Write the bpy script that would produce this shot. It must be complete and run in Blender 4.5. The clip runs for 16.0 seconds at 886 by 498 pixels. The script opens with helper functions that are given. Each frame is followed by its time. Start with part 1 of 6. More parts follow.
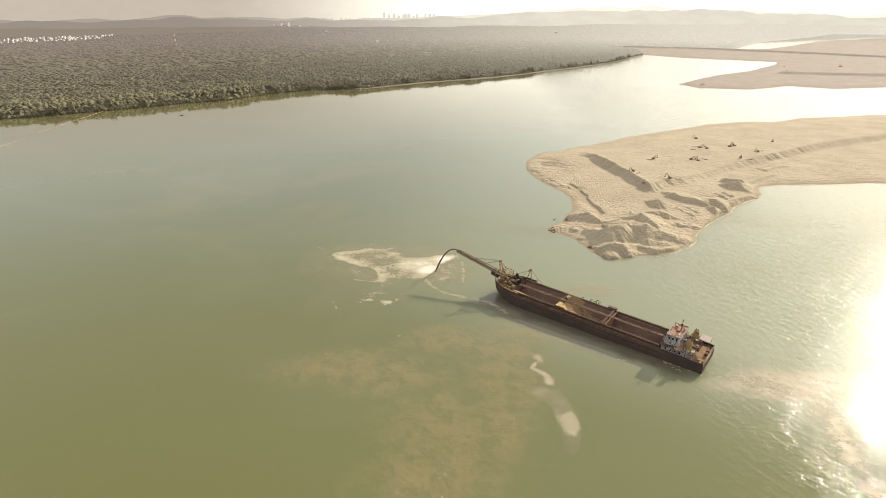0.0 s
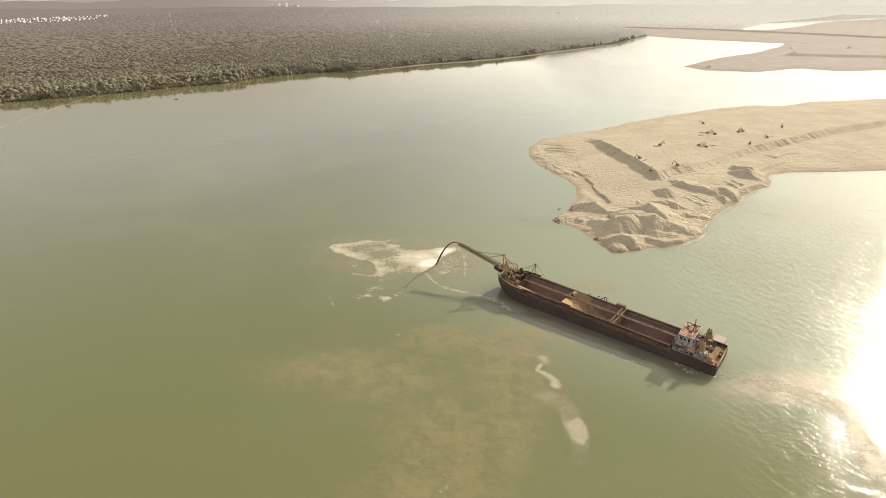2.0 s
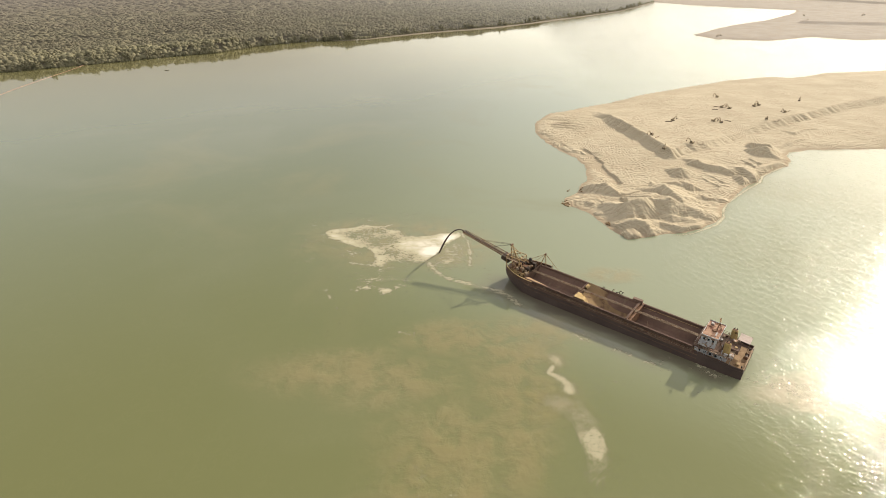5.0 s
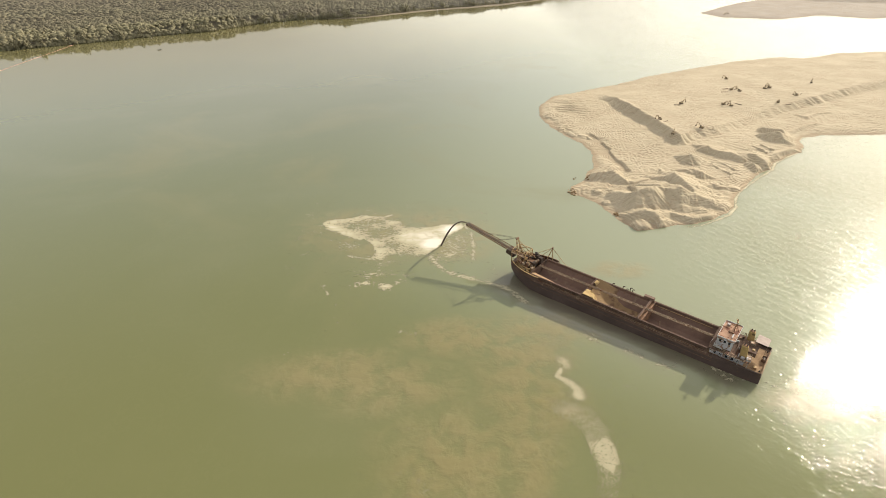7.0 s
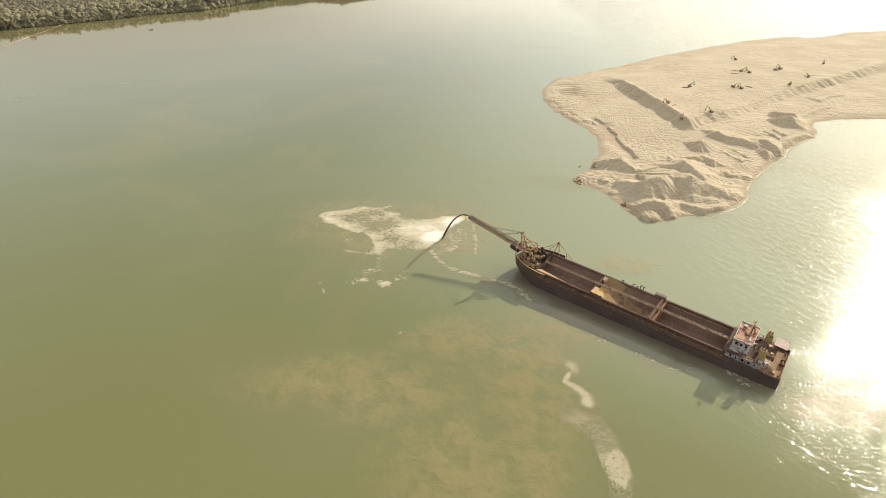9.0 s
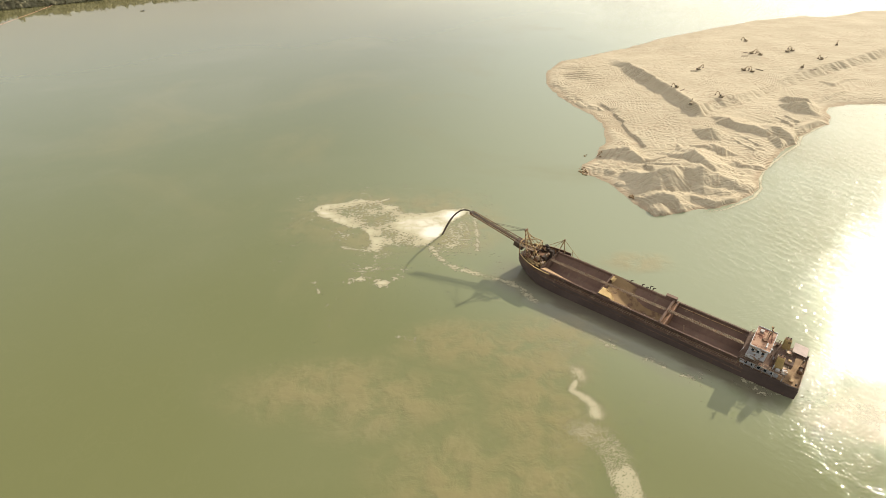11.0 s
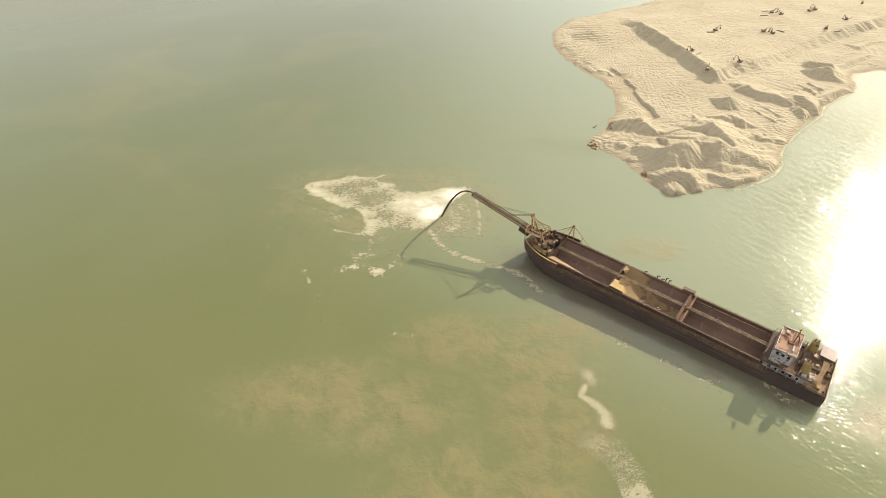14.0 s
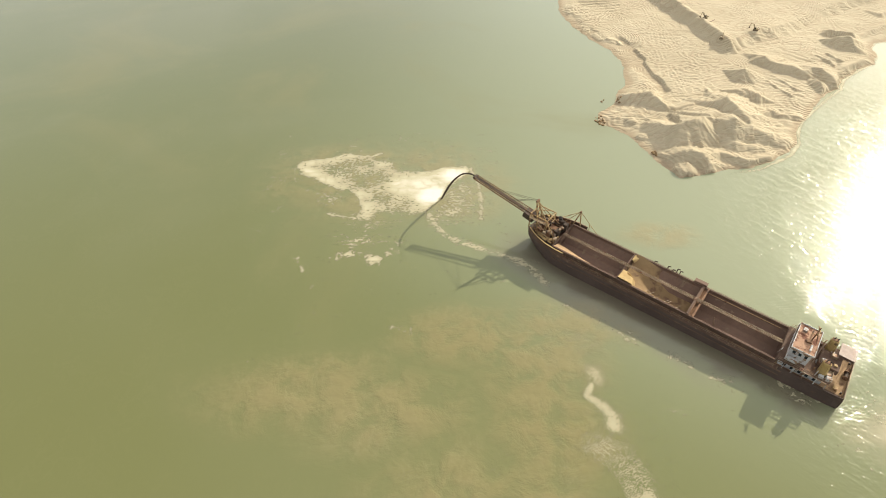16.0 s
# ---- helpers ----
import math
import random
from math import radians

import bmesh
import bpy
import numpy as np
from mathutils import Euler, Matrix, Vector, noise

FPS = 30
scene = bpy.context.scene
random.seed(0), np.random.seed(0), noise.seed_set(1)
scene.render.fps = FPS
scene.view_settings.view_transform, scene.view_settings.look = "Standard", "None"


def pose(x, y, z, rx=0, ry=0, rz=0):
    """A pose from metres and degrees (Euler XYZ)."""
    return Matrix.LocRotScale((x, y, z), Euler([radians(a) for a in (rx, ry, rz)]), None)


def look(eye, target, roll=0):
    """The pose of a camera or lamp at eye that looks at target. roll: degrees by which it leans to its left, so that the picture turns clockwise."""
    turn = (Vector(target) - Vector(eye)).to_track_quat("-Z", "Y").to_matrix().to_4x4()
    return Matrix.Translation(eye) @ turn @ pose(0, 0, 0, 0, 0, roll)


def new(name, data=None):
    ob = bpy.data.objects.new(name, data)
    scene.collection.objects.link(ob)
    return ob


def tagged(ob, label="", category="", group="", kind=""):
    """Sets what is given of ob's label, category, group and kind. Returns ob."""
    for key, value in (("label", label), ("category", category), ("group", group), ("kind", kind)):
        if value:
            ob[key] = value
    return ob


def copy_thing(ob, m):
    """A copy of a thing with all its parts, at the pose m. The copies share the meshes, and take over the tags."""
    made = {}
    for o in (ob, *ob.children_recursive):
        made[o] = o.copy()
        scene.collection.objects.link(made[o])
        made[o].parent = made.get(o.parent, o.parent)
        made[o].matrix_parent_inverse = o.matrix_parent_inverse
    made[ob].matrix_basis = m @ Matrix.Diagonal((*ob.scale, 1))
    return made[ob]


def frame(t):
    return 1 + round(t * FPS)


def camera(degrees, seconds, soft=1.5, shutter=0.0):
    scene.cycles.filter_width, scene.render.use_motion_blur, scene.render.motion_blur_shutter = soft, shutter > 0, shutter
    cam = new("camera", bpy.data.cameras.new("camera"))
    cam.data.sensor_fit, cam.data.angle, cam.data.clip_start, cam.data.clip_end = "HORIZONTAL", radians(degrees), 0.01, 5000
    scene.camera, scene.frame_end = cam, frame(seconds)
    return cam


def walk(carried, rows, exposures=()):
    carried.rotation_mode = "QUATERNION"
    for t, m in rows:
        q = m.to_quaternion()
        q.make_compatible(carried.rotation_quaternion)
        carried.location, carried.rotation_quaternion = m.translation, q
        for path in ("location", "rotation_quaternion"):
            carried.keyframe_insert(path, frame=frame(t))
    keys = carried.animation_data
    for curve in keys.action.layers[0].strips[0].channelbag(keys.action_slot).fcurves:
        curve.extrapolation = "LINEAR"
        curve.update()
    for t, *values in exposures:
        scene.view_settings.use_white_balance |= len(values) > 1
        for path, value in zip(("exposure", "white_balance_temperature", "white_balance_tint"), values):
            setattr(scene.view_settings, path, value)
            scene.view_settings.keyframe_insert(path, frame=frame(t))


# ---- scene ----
cam = camera(79.75, 16.0, soft=0.6)
# t, x, y, z, yaw, pitch, roll
ROWS = [
    (0, 0.00, 0.00, 110.00, 0.000, -23.613, -0.254),
    (0.5, 0.05, 2.51, 110.16, 0.010, -24.055, -0.259),
    (1, -0.07, 5.03, 110.15, 0.024, -24.471, -0.271),
    (1.5, -0.17, 7.63, 110.11, 0.017, -24.905, -0.234),
    (2, -0.30, 10.22, 110.18, 0.035, -25.415, -0.269),
    (2.5, -0.46, 12.83, 110.24, 0.046, -25.913, -0.276),
    (3, -0.66, 15.53, 110.18, 0.041, -26.430, -0.274),
    (3.5, -0.90, 18.18, 110.19, 0.070, -26.939, -0.305),
    (4, -1.19, 20.81, 110.22, 0.069, -27.477, -0.305),
    (4.5, -1.44, 23.45, 110.13, 0.061, -27.983, -0.303),
    (5, -1.70, 26.06, 110.07, 0.064, -28.500, -0.293),
    (7.5, -2.89, 38.65, 110.24, 0.020, -31.144, -0.236),
    (8, -3.02, 41.22, 110.19, -0.008, -31.676, -0.250),
    (8.5, -3.20, 43.70, 110.06, 0.017, -32.167, -0.262),
    (9, -3.26, 46.19, 110.04, 0.007, -32.665, -0.347),
    (11.5, -3.02, 58.73, 109.99, 0.126, -35.166, -0.571),
    (12, -3.08, 61.24, 109.93, 0.111, -35.731, -0.575),
    (12.5, -3.03, 63.84, 109.80, 0.128, -36.392, -0.558),
    (13, -3.04, 66.47, 109.76, 0.117, -37.209, -0.507),
    (13.5, -3.16, 69.09, 109.64, 0.076, -38.108, -0.391),
    (14, -3.43, 71.86, 109.50, -0.071, -39.086, -0.209),
    (14.5, -3.62, 74.52, 109.44, -0.184, -40.040, -0.092),
    (15, -3.72, 77.09, 109.43, -0.214, -40.977, -0.058),
    (15.5, -3.69, 79.71, 109.33, -0.245, -41.870, -0.046),
    (16, -3.63, 82.15, 109.17, -0.202, -42.772, 0.028),
]
walk(cam, [(t, pose(x, y, z, 90 + pitch, 0, yaw) @ pose(0, 0, 0, 0, 0, roll)) for t, x, y, z, yaw, pitch, roll in ROWS],
     exposures=((0, 0.84, 6600, 9), (5, 0.91, 6600, 8), (9, 0.98, 6600, 7), (16, 1.14, 6600, 4)))


# ---- world, sun ----
SUN_EL, SUN_AZ = 25.8, 48.4          # degrees above the horizon; degrees to the right of +y
world = bpy.data.worlds.new("hazy_sky")
scene.world = world
world.use_nodes = True
wn = world.node_tree.nodes
sky = wn.new("ShaderNodeTexSky")
sky.sky_type, sky.sun_disc = "NISHITA", False
sky.sun_elevation, sky.sun_rotation = radians(SUN_EL), radians(SUN_AZ)
sky.air_density, sky.dust_density, sky.ozone_density = 1.0, 1.8, 1.0
wn["Background"].inputs["Strength"].default_value = 0.15
# thick haze: a good part of the sky's light comes evenly from all sides
veil = wn.new("ShaderNodeMixRGB")
veil.inputs[0].default_value, veil.inputs[2].default_value = 0.62, (3.75, 3.38, 2.95, 1.0)
world.node_tree.links.new(sky.outputs[0], veil.inputs[1])
world.node_tree.links.new(veil.outputs[0], wn["Background"].inputs["Color"])
sun = new("sun", bpy.data.lights.new("sun", "SUN"))
sun.data.energy, sun.data.angle, sun.data.color = 2.65, radians(0.6), (1.0, 0.905, 0.775)
sx, sy = math.sin(radians(SUN_AZ)) * math.cos(radians(SUN_EL)), math.cos(radians(SUN_AZ)) * math.cos(radians(SUN_EL))
sun.matrix_world = look((0, 0, 500), (-sx, -sy, 500 - math.sin(radians(SUN_EL))))


# ---- materials ----
class Graph:
    """A node tree with short calls; a socket or a number goes in, a socket comes out."""

    def __init__(self, name):
        self.m = bpy.data.materials.new(name)
        self.m.use_nodes = True
        self.t = self.m.node_tree
        self.b = self.t.nodes["Principled BSDF"]

    def put(self, socket, value):
        if isinstance(value, bpy.types.NodeSocket):
            self.t.links.new(value, socket)
        elif isinstance(value, (tuple, list)) and len(value) == 3 and socket.type == "RGBA":
            socket.default_value = (*value, 1.0)
        else:
            socket.default_value = value

    def set(self, **values):
        for key, value in values.items():
            self.put(self.b.inputs[key.replace("_", " ")], value)

    def where(self, kind="Object"):
        if kind == "Position":
            return self.t.nodes.new("ShaderNodeNewGeometry").outputs["Position"]
        return self.t.nodes.new("ShaderNodeTexCoord").outputs[kind]

    def noise(self, at, scale, detail=4.0, rough=0.55, warp=0.0):
        n = self.t.nodes.new("ShaderNodeTexNoise")
        self.put(n.inputs["Vector"], at)
        for key, value in (("Scale", scale), ("Detail", detail), ("Roughness", rough), ("Distortion", warp)):
            n.inputs[key].default_value = value
        return n.outputs["Fac"]

    def cells(self, at, scale, jitter=1.0):
        n = self.t.nodes.new("ShaderNodeTexVoronoi")
        self.put(n.inputs["Vector"], at)
        n.inputs["Scale"].default_value, n.inputs["Randomness"].default_value = scale, jitter
        return n.outputs["Distance"]

    def ramp(self, x, a, b, lo=0.0, hi=1.0):
        n = self.t.nodes.new("ShaderNodeMapRange")
        n.interpolation_type = "SMOOTHSTEP"
        for i, value in enumerate((x, a, b, lo, hi)):
            self.put(n.inputs[i], value)
        return n.outputs[0]

    def math(self, op, a, b=0.0):
        n = self.t.nodes.new("ShaderNodeMath")
        n.operation = op
        self.put(n.inputs[0], a)
        self.put(n.inputs[1], b)
        return n.outputs[0]

    def vec(self, op, a, b):
        n = self.t.nodes.new("ShaderNodeVectorMath")
        n.operation = op
        self.put(n.inputs[0], a)
        self.put(n.inputs[1], b)
        return n.outputs["Value" if op in ("LENGTH", "DISTANCE", "DOT_PRODUCT") else "Vector"]

    def mix(self, f, a, b, kind="MIX"):
        n = self.t.nodes.new("ShaderNodeMixRGB")
        n.blend_type = kind
        for i, value in enumerate((f, a, b)):
            self.put(n.inputs[i], value)
        return n.outputs[0]

    def bump(self, height, strength=0.3, distance=0.1, normal=None):
        n = self.t.nodes.new("ShaderNodeBump")
        n.inputs["Strength"].default_value, n.inputs["Distance"].default_value = strength, distance
        self.put(n.inputs["Height"], height)
        if normal is not None:
            self.put(n.inputs["Normal"], normal)
        return n.outputs[0]

    def split(self, at):
        n = self.t.nodes.new("ShaderNodeSeparateXYZ")
        self.put(n.inputs[0], at)
        return n.outputs

    def turned(self, at, degrees, su, sv):
        """The place in axes turned about z, each with a scale of its own."""
        c, k = math.cos(radians(degrees)), math.sin(radians(degrees))
        n = self.t.nodes.new("ShaderNodeCombineXYZ")
        self.put(n.inputs[0], self.vec("DOT_PRODUCT", at, (c * su, k * su, 0.0)))
        self.put(n.inputs[1], self.vec("DOT_PRODUCT", at, (-k * sv, c * sv, 0.0)))
        return n.outputs[0]

    def random(self):
        return self.t.nodes.new("ShaderNodeObjectInfo").outputs["Random"]

    def island(self):
        return self.t.nodes.new("ShaderNodeNewGeometry").outputs["Random Per Island"]


def worn(name, base, other, rough=0.7, metal=0.0, grain=3.0, patch=0.35, stain=None, amount=0.5, bump=0.25):
    """A weathered surface: fine grain, broad patches and, where stain is given, blotches of it."""
    g = Graph(name)
    at = g.where("Object")
    fine = g.noise(at, grain, 6, 0.65)
    broad = g.noise(at, patch, 3, 0.5)
    c = g.mix(g.ramp(fine, 0.3, 0.7), base, other)
    c = g.mix(g.ramp(broad, 0.35, 0.75, 0.0, 0.6), c, tuple(0.6 * v for v in base))
    if stain:
        c = g.mix(g.ramp(g.noise(at, grain * 0.35, 5, 0.6, 0.4), 0.72 - 0.4 * amount, 0.82 - 0.4 * amount), c, stain)
    g.set(Base_Color=c, Roughness=g.ramp(fine, 0.2, 0.8, rough - 0.12, min(1.0, rough + 0.12)), Metallic=metal)
    g.set(Normal=g.bump(fine, bump, 0.05), Specular_IOR_Level=0.2)
    return g.m


RUST = (0.16, 0.07, 0.032)
M = {
    "hull": worn("rusty_hull_paint", (0.072, 0.050, 0.042), (0.092, 0.064, 0.052), 0.7, 0.0, 1.2, 0.12, (0.095, 0.058, 0.038), 0.25),
    "deck": worn("rusty_deck_plate", (0.098, 0.060, 0.043), (0.142, 0.090, 0.064), 0.85, 0.0, 1.5, 0.2, (0.24, 0.17, 0.105), 0.3),
    "hold": worn("wet_rusty_hold", (0.145, 0.090, 0.066), (0.178, 0.112, 0.080), 0.75, 0.0, 0.9, 0.1, (0.19, 0.135, 0.09), 0.3),
    "stern": worn("sandy_stern_deck", (0.30, 0.19, 0.10), (0.38, 0.26, 0.15), 0.85, 0.0, 1.5, 0.3, (0.15, 0.08, 0.05), 0.35),
    "rail": worn("dull_rail_steel", (0.22, 0.16, 0.11), (0.33, 0.25, 0.17), 0.6, 0.3, 3.0, 0.4, RUST, 0.4),
    "frame": worn("ochre_frame_steel", (0.40, 0.28, 0.135), (0.31, 0.20, 0.10), 0.65, 0.1, 2.5, 0.4, RUST, 0.45),
    "dark": worn("greasy_dark_steel", (0.060, 0.044, 0.034), (0.098, 0.070, 0.052), 0.6, 0.4, 3.0, 0.5),
    "rusty": worn("rusty_machine_steel", (0.15, 0.078, 0.045), (0.22, 0.125, 0.07), 0.75, 0.2, 2.5, 0.5, (0.07, 0.04, 0.028), 0.45),
    "white": worn("stained_white_paint", (0.50, 0.49, 0.48), (0.42, 0.41, 0.40), 0.55, 0.0, 2.0, 0.4, (0.22, 0.14, 0.09), 0.55, 0.1),
    "roof": worn("faded_pink_roof_paint", (0.42, 0.255, 0.165), (0.36, 0.21, 0.135), 0.8, 0.0, 1.3, 0.35, (0.15, 0.06, 0.035), 0.62),
    "canopy": worn("pale_canopy_cloth", (0.42, 0.34, 0.29), (0.36, 0.29, 0.25), 0.8, 0.0, 1.2, 0.5, (0.26, 0.17, 0.12), 0.35),
    "funnel": worn("ochre_funnel_paint", (0.40, 0.28, 0.11), (0.33, 0.23, 0.10), 0.6, 0.0, 2.0, 0.5, (0.12, 0.08, 0.04), 0.35),
    "soot": worn("sooty_black", (0.034, 0.030, 0.026), (0.055, 0.047, 0.04), 0.8),
    "glass": worn("dark_window_glass", (0.02, 0.024, 0.026), (0.03, 0.034, 0.036), 0.12, 0.0, 1.0, 0.4, None, 0, 0.0),
    "cargo": worn("damp_sand_cargo", (0.47, 0.33, 0.15), (0.40, 0.28, 0.13), 0.95, 0.0, 1.2, 0.3, (0.22, 0.14, 0.08), 0.3, 0.5),
    "residue": worn("damp_brown_sand", (0.23, 0.15, 0.075), (0.28, 0.19, 0.10), 0.9, 0.0, 0.8, 0.2, (0.14, 0.085, 0.052), 0.5, 0.4),
    "slurry": worn("dark_sand_slurry", (0.055, 0.040, 0.028), (0.10, 0.075, 0.05), 0.45, 0.0, 3.0, 0.8, None, 0, 0.6),
    "yellow": worn("dusty_yellow_machine_paint", (0.46, 0.36, 0.22), (0.38, 0.30, 0.19), 0.65, 0.0, 2.5, 0.6, (0.10, 0.07, 0.04), 0.4),
    "track": worn("muddy_track_steel", (0.20, 0.155, 0.11), (0.27, 0.21, 0.15), 0.85, 0.1, 3.0, 0.5),
    "bark": worn("grey_brown_bark", (0.10, 0.085, 0.065), (0.15, 0.13, 0.10), 0.9),
    "house": worn("bright_house_plaster", (0.78, 0.76, 0.72), (0.70, 0.68, 0.64), 0.8, 0.0, 0.4, 0.05),
    "tile": worn("white_roof_sheet", (0.72, 0.70, 0.66), (0.62, 0.60, 0.56), 0.7, 0.0, 0.4, 0.05),
    "orange": worn("orange_float_plastic", (0.56, 0.30, 0.22), (0.50, 0.27, 0.20), 0.5, 0.0, 3.0, 0.5),
}


def sand_material(name, a, b):
    g = Graph(name)
    at = g.where("Position")
    x, y, z = g.split(at)
    fine = g.noise(at, 0.9, 8, 0.7)
    broad = g.noise(at, 0.035, 4, 0.55)
    c = g.mix(g.ramp(broad, 0.3, 0.7), a, b)
    c = g.mix(g.ramp(fine, 0.35, 0.75, 0.0, 0.28), c, (0.40, 0.305, 0.205))
    track = g.noise(g.vec("MULTIPLY", at, (0.10, 0.55, 0.4)), 1.0, 5, 0.65, 1.2)
    c = g.mix(g.ramp(track, 0.50, 0.62, 0.0, 0.35), c, (0.38, 0.29, 0.195))
    wet = g.ramp(g.math("ADD", z, g.math("MULTIPLY", fine, 0.5)), 0.35, 1.0, 0.75, 0.0)
    c = g.mix(wet, c, (0.32, 0.245, 0.16))
    g.set(Base_Color=c, Roughness=0.93, Specular_IOR_Level=0.12)
    # tyre marks: loose bundles of parallel lines that wander over the sand
    flow = g.noise(at, 0.021, 2, 0.4, 0.3)
    lines = g.math("SINE", g.math("ADD", g.math("MULTIPLY", flow, 330.0), g.math("MULTIPLY", fine, 2.0)))
    lines = g.math("MULTIPLY", lines, g.ramp(g.noise(at, 0.045, 3, 0.6), 0.46, 0.56))
    c = g.mix(g.ramp(lines, 0.35, 0.95, 0.0, 0.32), c, (0.32, 0.24, 0.16))
    g.set(Base_Color=c)
    # creases where loose sand has slipped
    thin = g.math("ABSOLUTE", g.math("SUBTRACT", g.noise(g.vec("MULTIPLY", at, (0.35, 1.0, 0.5)), 0.22, 3, 0.5, 0.5), 0.5))
    where = g.ramp(g.noise(at, 0.03, 3), 0.40, 0.62)
    cut2 = g.math("MULTIPLY", g.ramp(thin, 0.0, 0.06), where)
    n = g.bump(track, 0.3, 0.25)
    n = g.bump(cut2, 0.6, 0.3, n)
    n = g.bump(lines, 0.6, 0.12, n)
    g.set(Normal=g.bump(fine, 0.35, 0.2, n))
    return g.m


WAVE_LONG, WAVE_SHORT = 0.135, 0.062      # metres


def water_material():
    g = Graph("silty_water")
    at = g.where("Position")
    x, y, z = g.split(at)
    drift = g.noise(at, 0.010, 4, 0.55, 0.6)
    curl = g.noise(g.vec("MULTIPLY", at, (0.7, 1.2, 1.0)), 0.035, 6, 0.60, 0.4)
    fine = g.noise(at, 0.16, 6, 0.65, 0.6)
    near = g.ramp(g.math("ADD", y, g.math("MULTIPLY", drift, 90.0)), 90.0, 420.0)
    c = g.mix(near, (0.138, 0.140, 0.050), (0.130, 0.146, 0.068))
    # tanner far out: the low haze's reflection is put into the colour
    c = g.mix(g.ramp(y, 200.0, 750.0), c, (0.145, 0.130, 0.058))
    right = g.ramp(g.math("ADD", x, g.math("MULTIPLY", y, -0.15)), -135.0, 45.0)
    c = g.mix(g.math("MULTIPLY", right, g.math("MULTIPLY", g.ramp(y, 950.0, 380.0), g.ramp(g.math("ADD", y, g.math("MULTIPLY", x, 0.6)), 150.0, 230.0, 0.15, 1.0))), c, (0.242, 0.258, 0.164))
    c = g.mix(g.ramp(drift, 0.5, 0.7, 0.0, 0.45), c, (0.185, 0.170, 0.075))

    def blob(cx, cy, rx, ry, edge=0.7):
        d = g.vec("LENGTH", g.vec("MULTIPLY", g.vec("SUBTRACT", at, (cx, cy, 0.0)), (1 / rx, 1 / ry, 0.0)), (0, 0, 0))
        return g.ramp(g.math("ADD", d, g.math("MULTIPLY", curl, -1.1)), edge, -0.25)

    # stirred-up sand near the surface
    silt = blob(-3, 124, 19, 22)
    for b in ((-34, 246, 34, 16), (-36, 151, 27, 12), (-16, 145, 24, 13), (-2, 104, 24, 18), (21, 158, 18, 18), (20, 142, 17, 18), (14, 122, 16, 20), (28, 170, 20, 11), (3, 167, 20, 11), (0, 232, 24, 22), (64, 206, 13, 7), (-20, 236, 44, 26)):
        silt = g.math("MAXIMUM", silt, blob(*b))
    billow = g.noise(at, 0.13, 6, 0.60, 0.25)
    silt = g.math("MULTIPLY", silt, g.ramp(billow, 0.32, 0.62, 0.15, 1.0))
    # the billows fold into thin wrinkles
    fold = g.math("ABSOLUTE", g.math("SUBTRACT", g.noise(g.vec("MULTIPLY", at, (1.0, 0.8, 1.0)), 0.20, 6, 0.65, 0.5), 0.5))
    wrinkle = g.math("MULTIPLY", g.ramp(fold, 0.05, 0.0), g.ramp(g.noise(at, 0.07, 3), 0.40, 0.62))
    # grey silt and the tone of the ship's shadow, painted along its side
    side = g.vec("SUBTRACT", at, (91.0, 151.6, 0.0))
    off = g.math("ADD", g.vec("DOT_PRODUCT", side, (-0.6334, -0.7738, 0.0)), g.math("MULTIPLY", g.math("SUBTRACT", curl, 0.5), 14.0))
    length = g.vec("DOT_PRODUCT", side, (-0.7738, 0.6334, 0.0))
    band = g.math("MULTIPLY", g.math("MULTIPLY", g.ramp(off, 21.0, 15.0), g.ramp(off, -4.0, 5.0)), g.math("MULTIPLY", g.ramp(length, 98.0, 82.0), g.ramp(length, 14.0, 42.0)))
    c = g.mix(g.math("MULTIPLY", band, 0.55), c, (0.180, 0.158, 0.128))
    # the hull's shade and dark reflection, painted as a brown strip on the water
    mud_shade = g.math("MULTIPLY", g.math("MULTIPLY", g.ramp(off, 14.0, 9.0), g.ramp(off, 2.0, 6.0)), g.math("MULTIPLY", g.ramp(length, 90.0, 78.0), g.ramp(length, -4.0, 8.0)))
    c = g.mix(g.math("MULTIPLY", mud_shade, 0.7), c, (0.105, 0.080, 0.060))
    c = g.mix(g.math("MULTIPLY", silt, 0.44), c, (0.276, 0.207, 0.100))
    c = g.mix(g.math("MULTIPLY", wrinkle, g.ramp(silt, 0.05, 0.5, 0.02, 0.10)), c, (0.34, 0.285, 0.16))
    streak = g.noise(g.vec("MULTIPLY", at, (0.6, 1.0, 1.0)), 0.008, 3, 0.5, 1.2)
    c = g.mix(g.ramp(streak, 0.48, 0.72, 0.0, 0.12), c, (0.235, 0.225, 0.155))
    # churned water behind the propeller
    wash = g.math("MAXIMUM", blob(114, 140, 30, 9), blob(136, 126, 26, 16))
    c = g.mix(g.math("MULTIPLY", wash, g.ramp(fine, 0.35, 0.6, 0.45, 0.95)), c, (0.41, 0.35, 0.24))
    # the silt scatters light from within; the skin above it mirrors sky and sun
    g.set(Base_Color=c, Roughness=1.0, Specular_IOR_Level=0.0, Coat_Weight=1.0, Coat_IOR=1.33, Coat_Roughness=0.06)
    g.set(Normal=g.bump(g.math("MULTIPLY", g.noise(at, 0.17, 3, 0.5, 0.2), silt), 0.35, 1.1))
    # wind waves: short-crested ripples crossing a longer chop, calmer in the lee to the west
    small = g.noise(g.turned(at, -62.0, 1.4, 2.1), 1.0, 1, 0.5, 0.5)
    mid = g.noise(g.turned(at, -39.0, 0.6, 1.1), 1.0, 1, 0.5, 0.6)
    gust = g.noise(at, 0.022, 3, 0.55, 0.5)
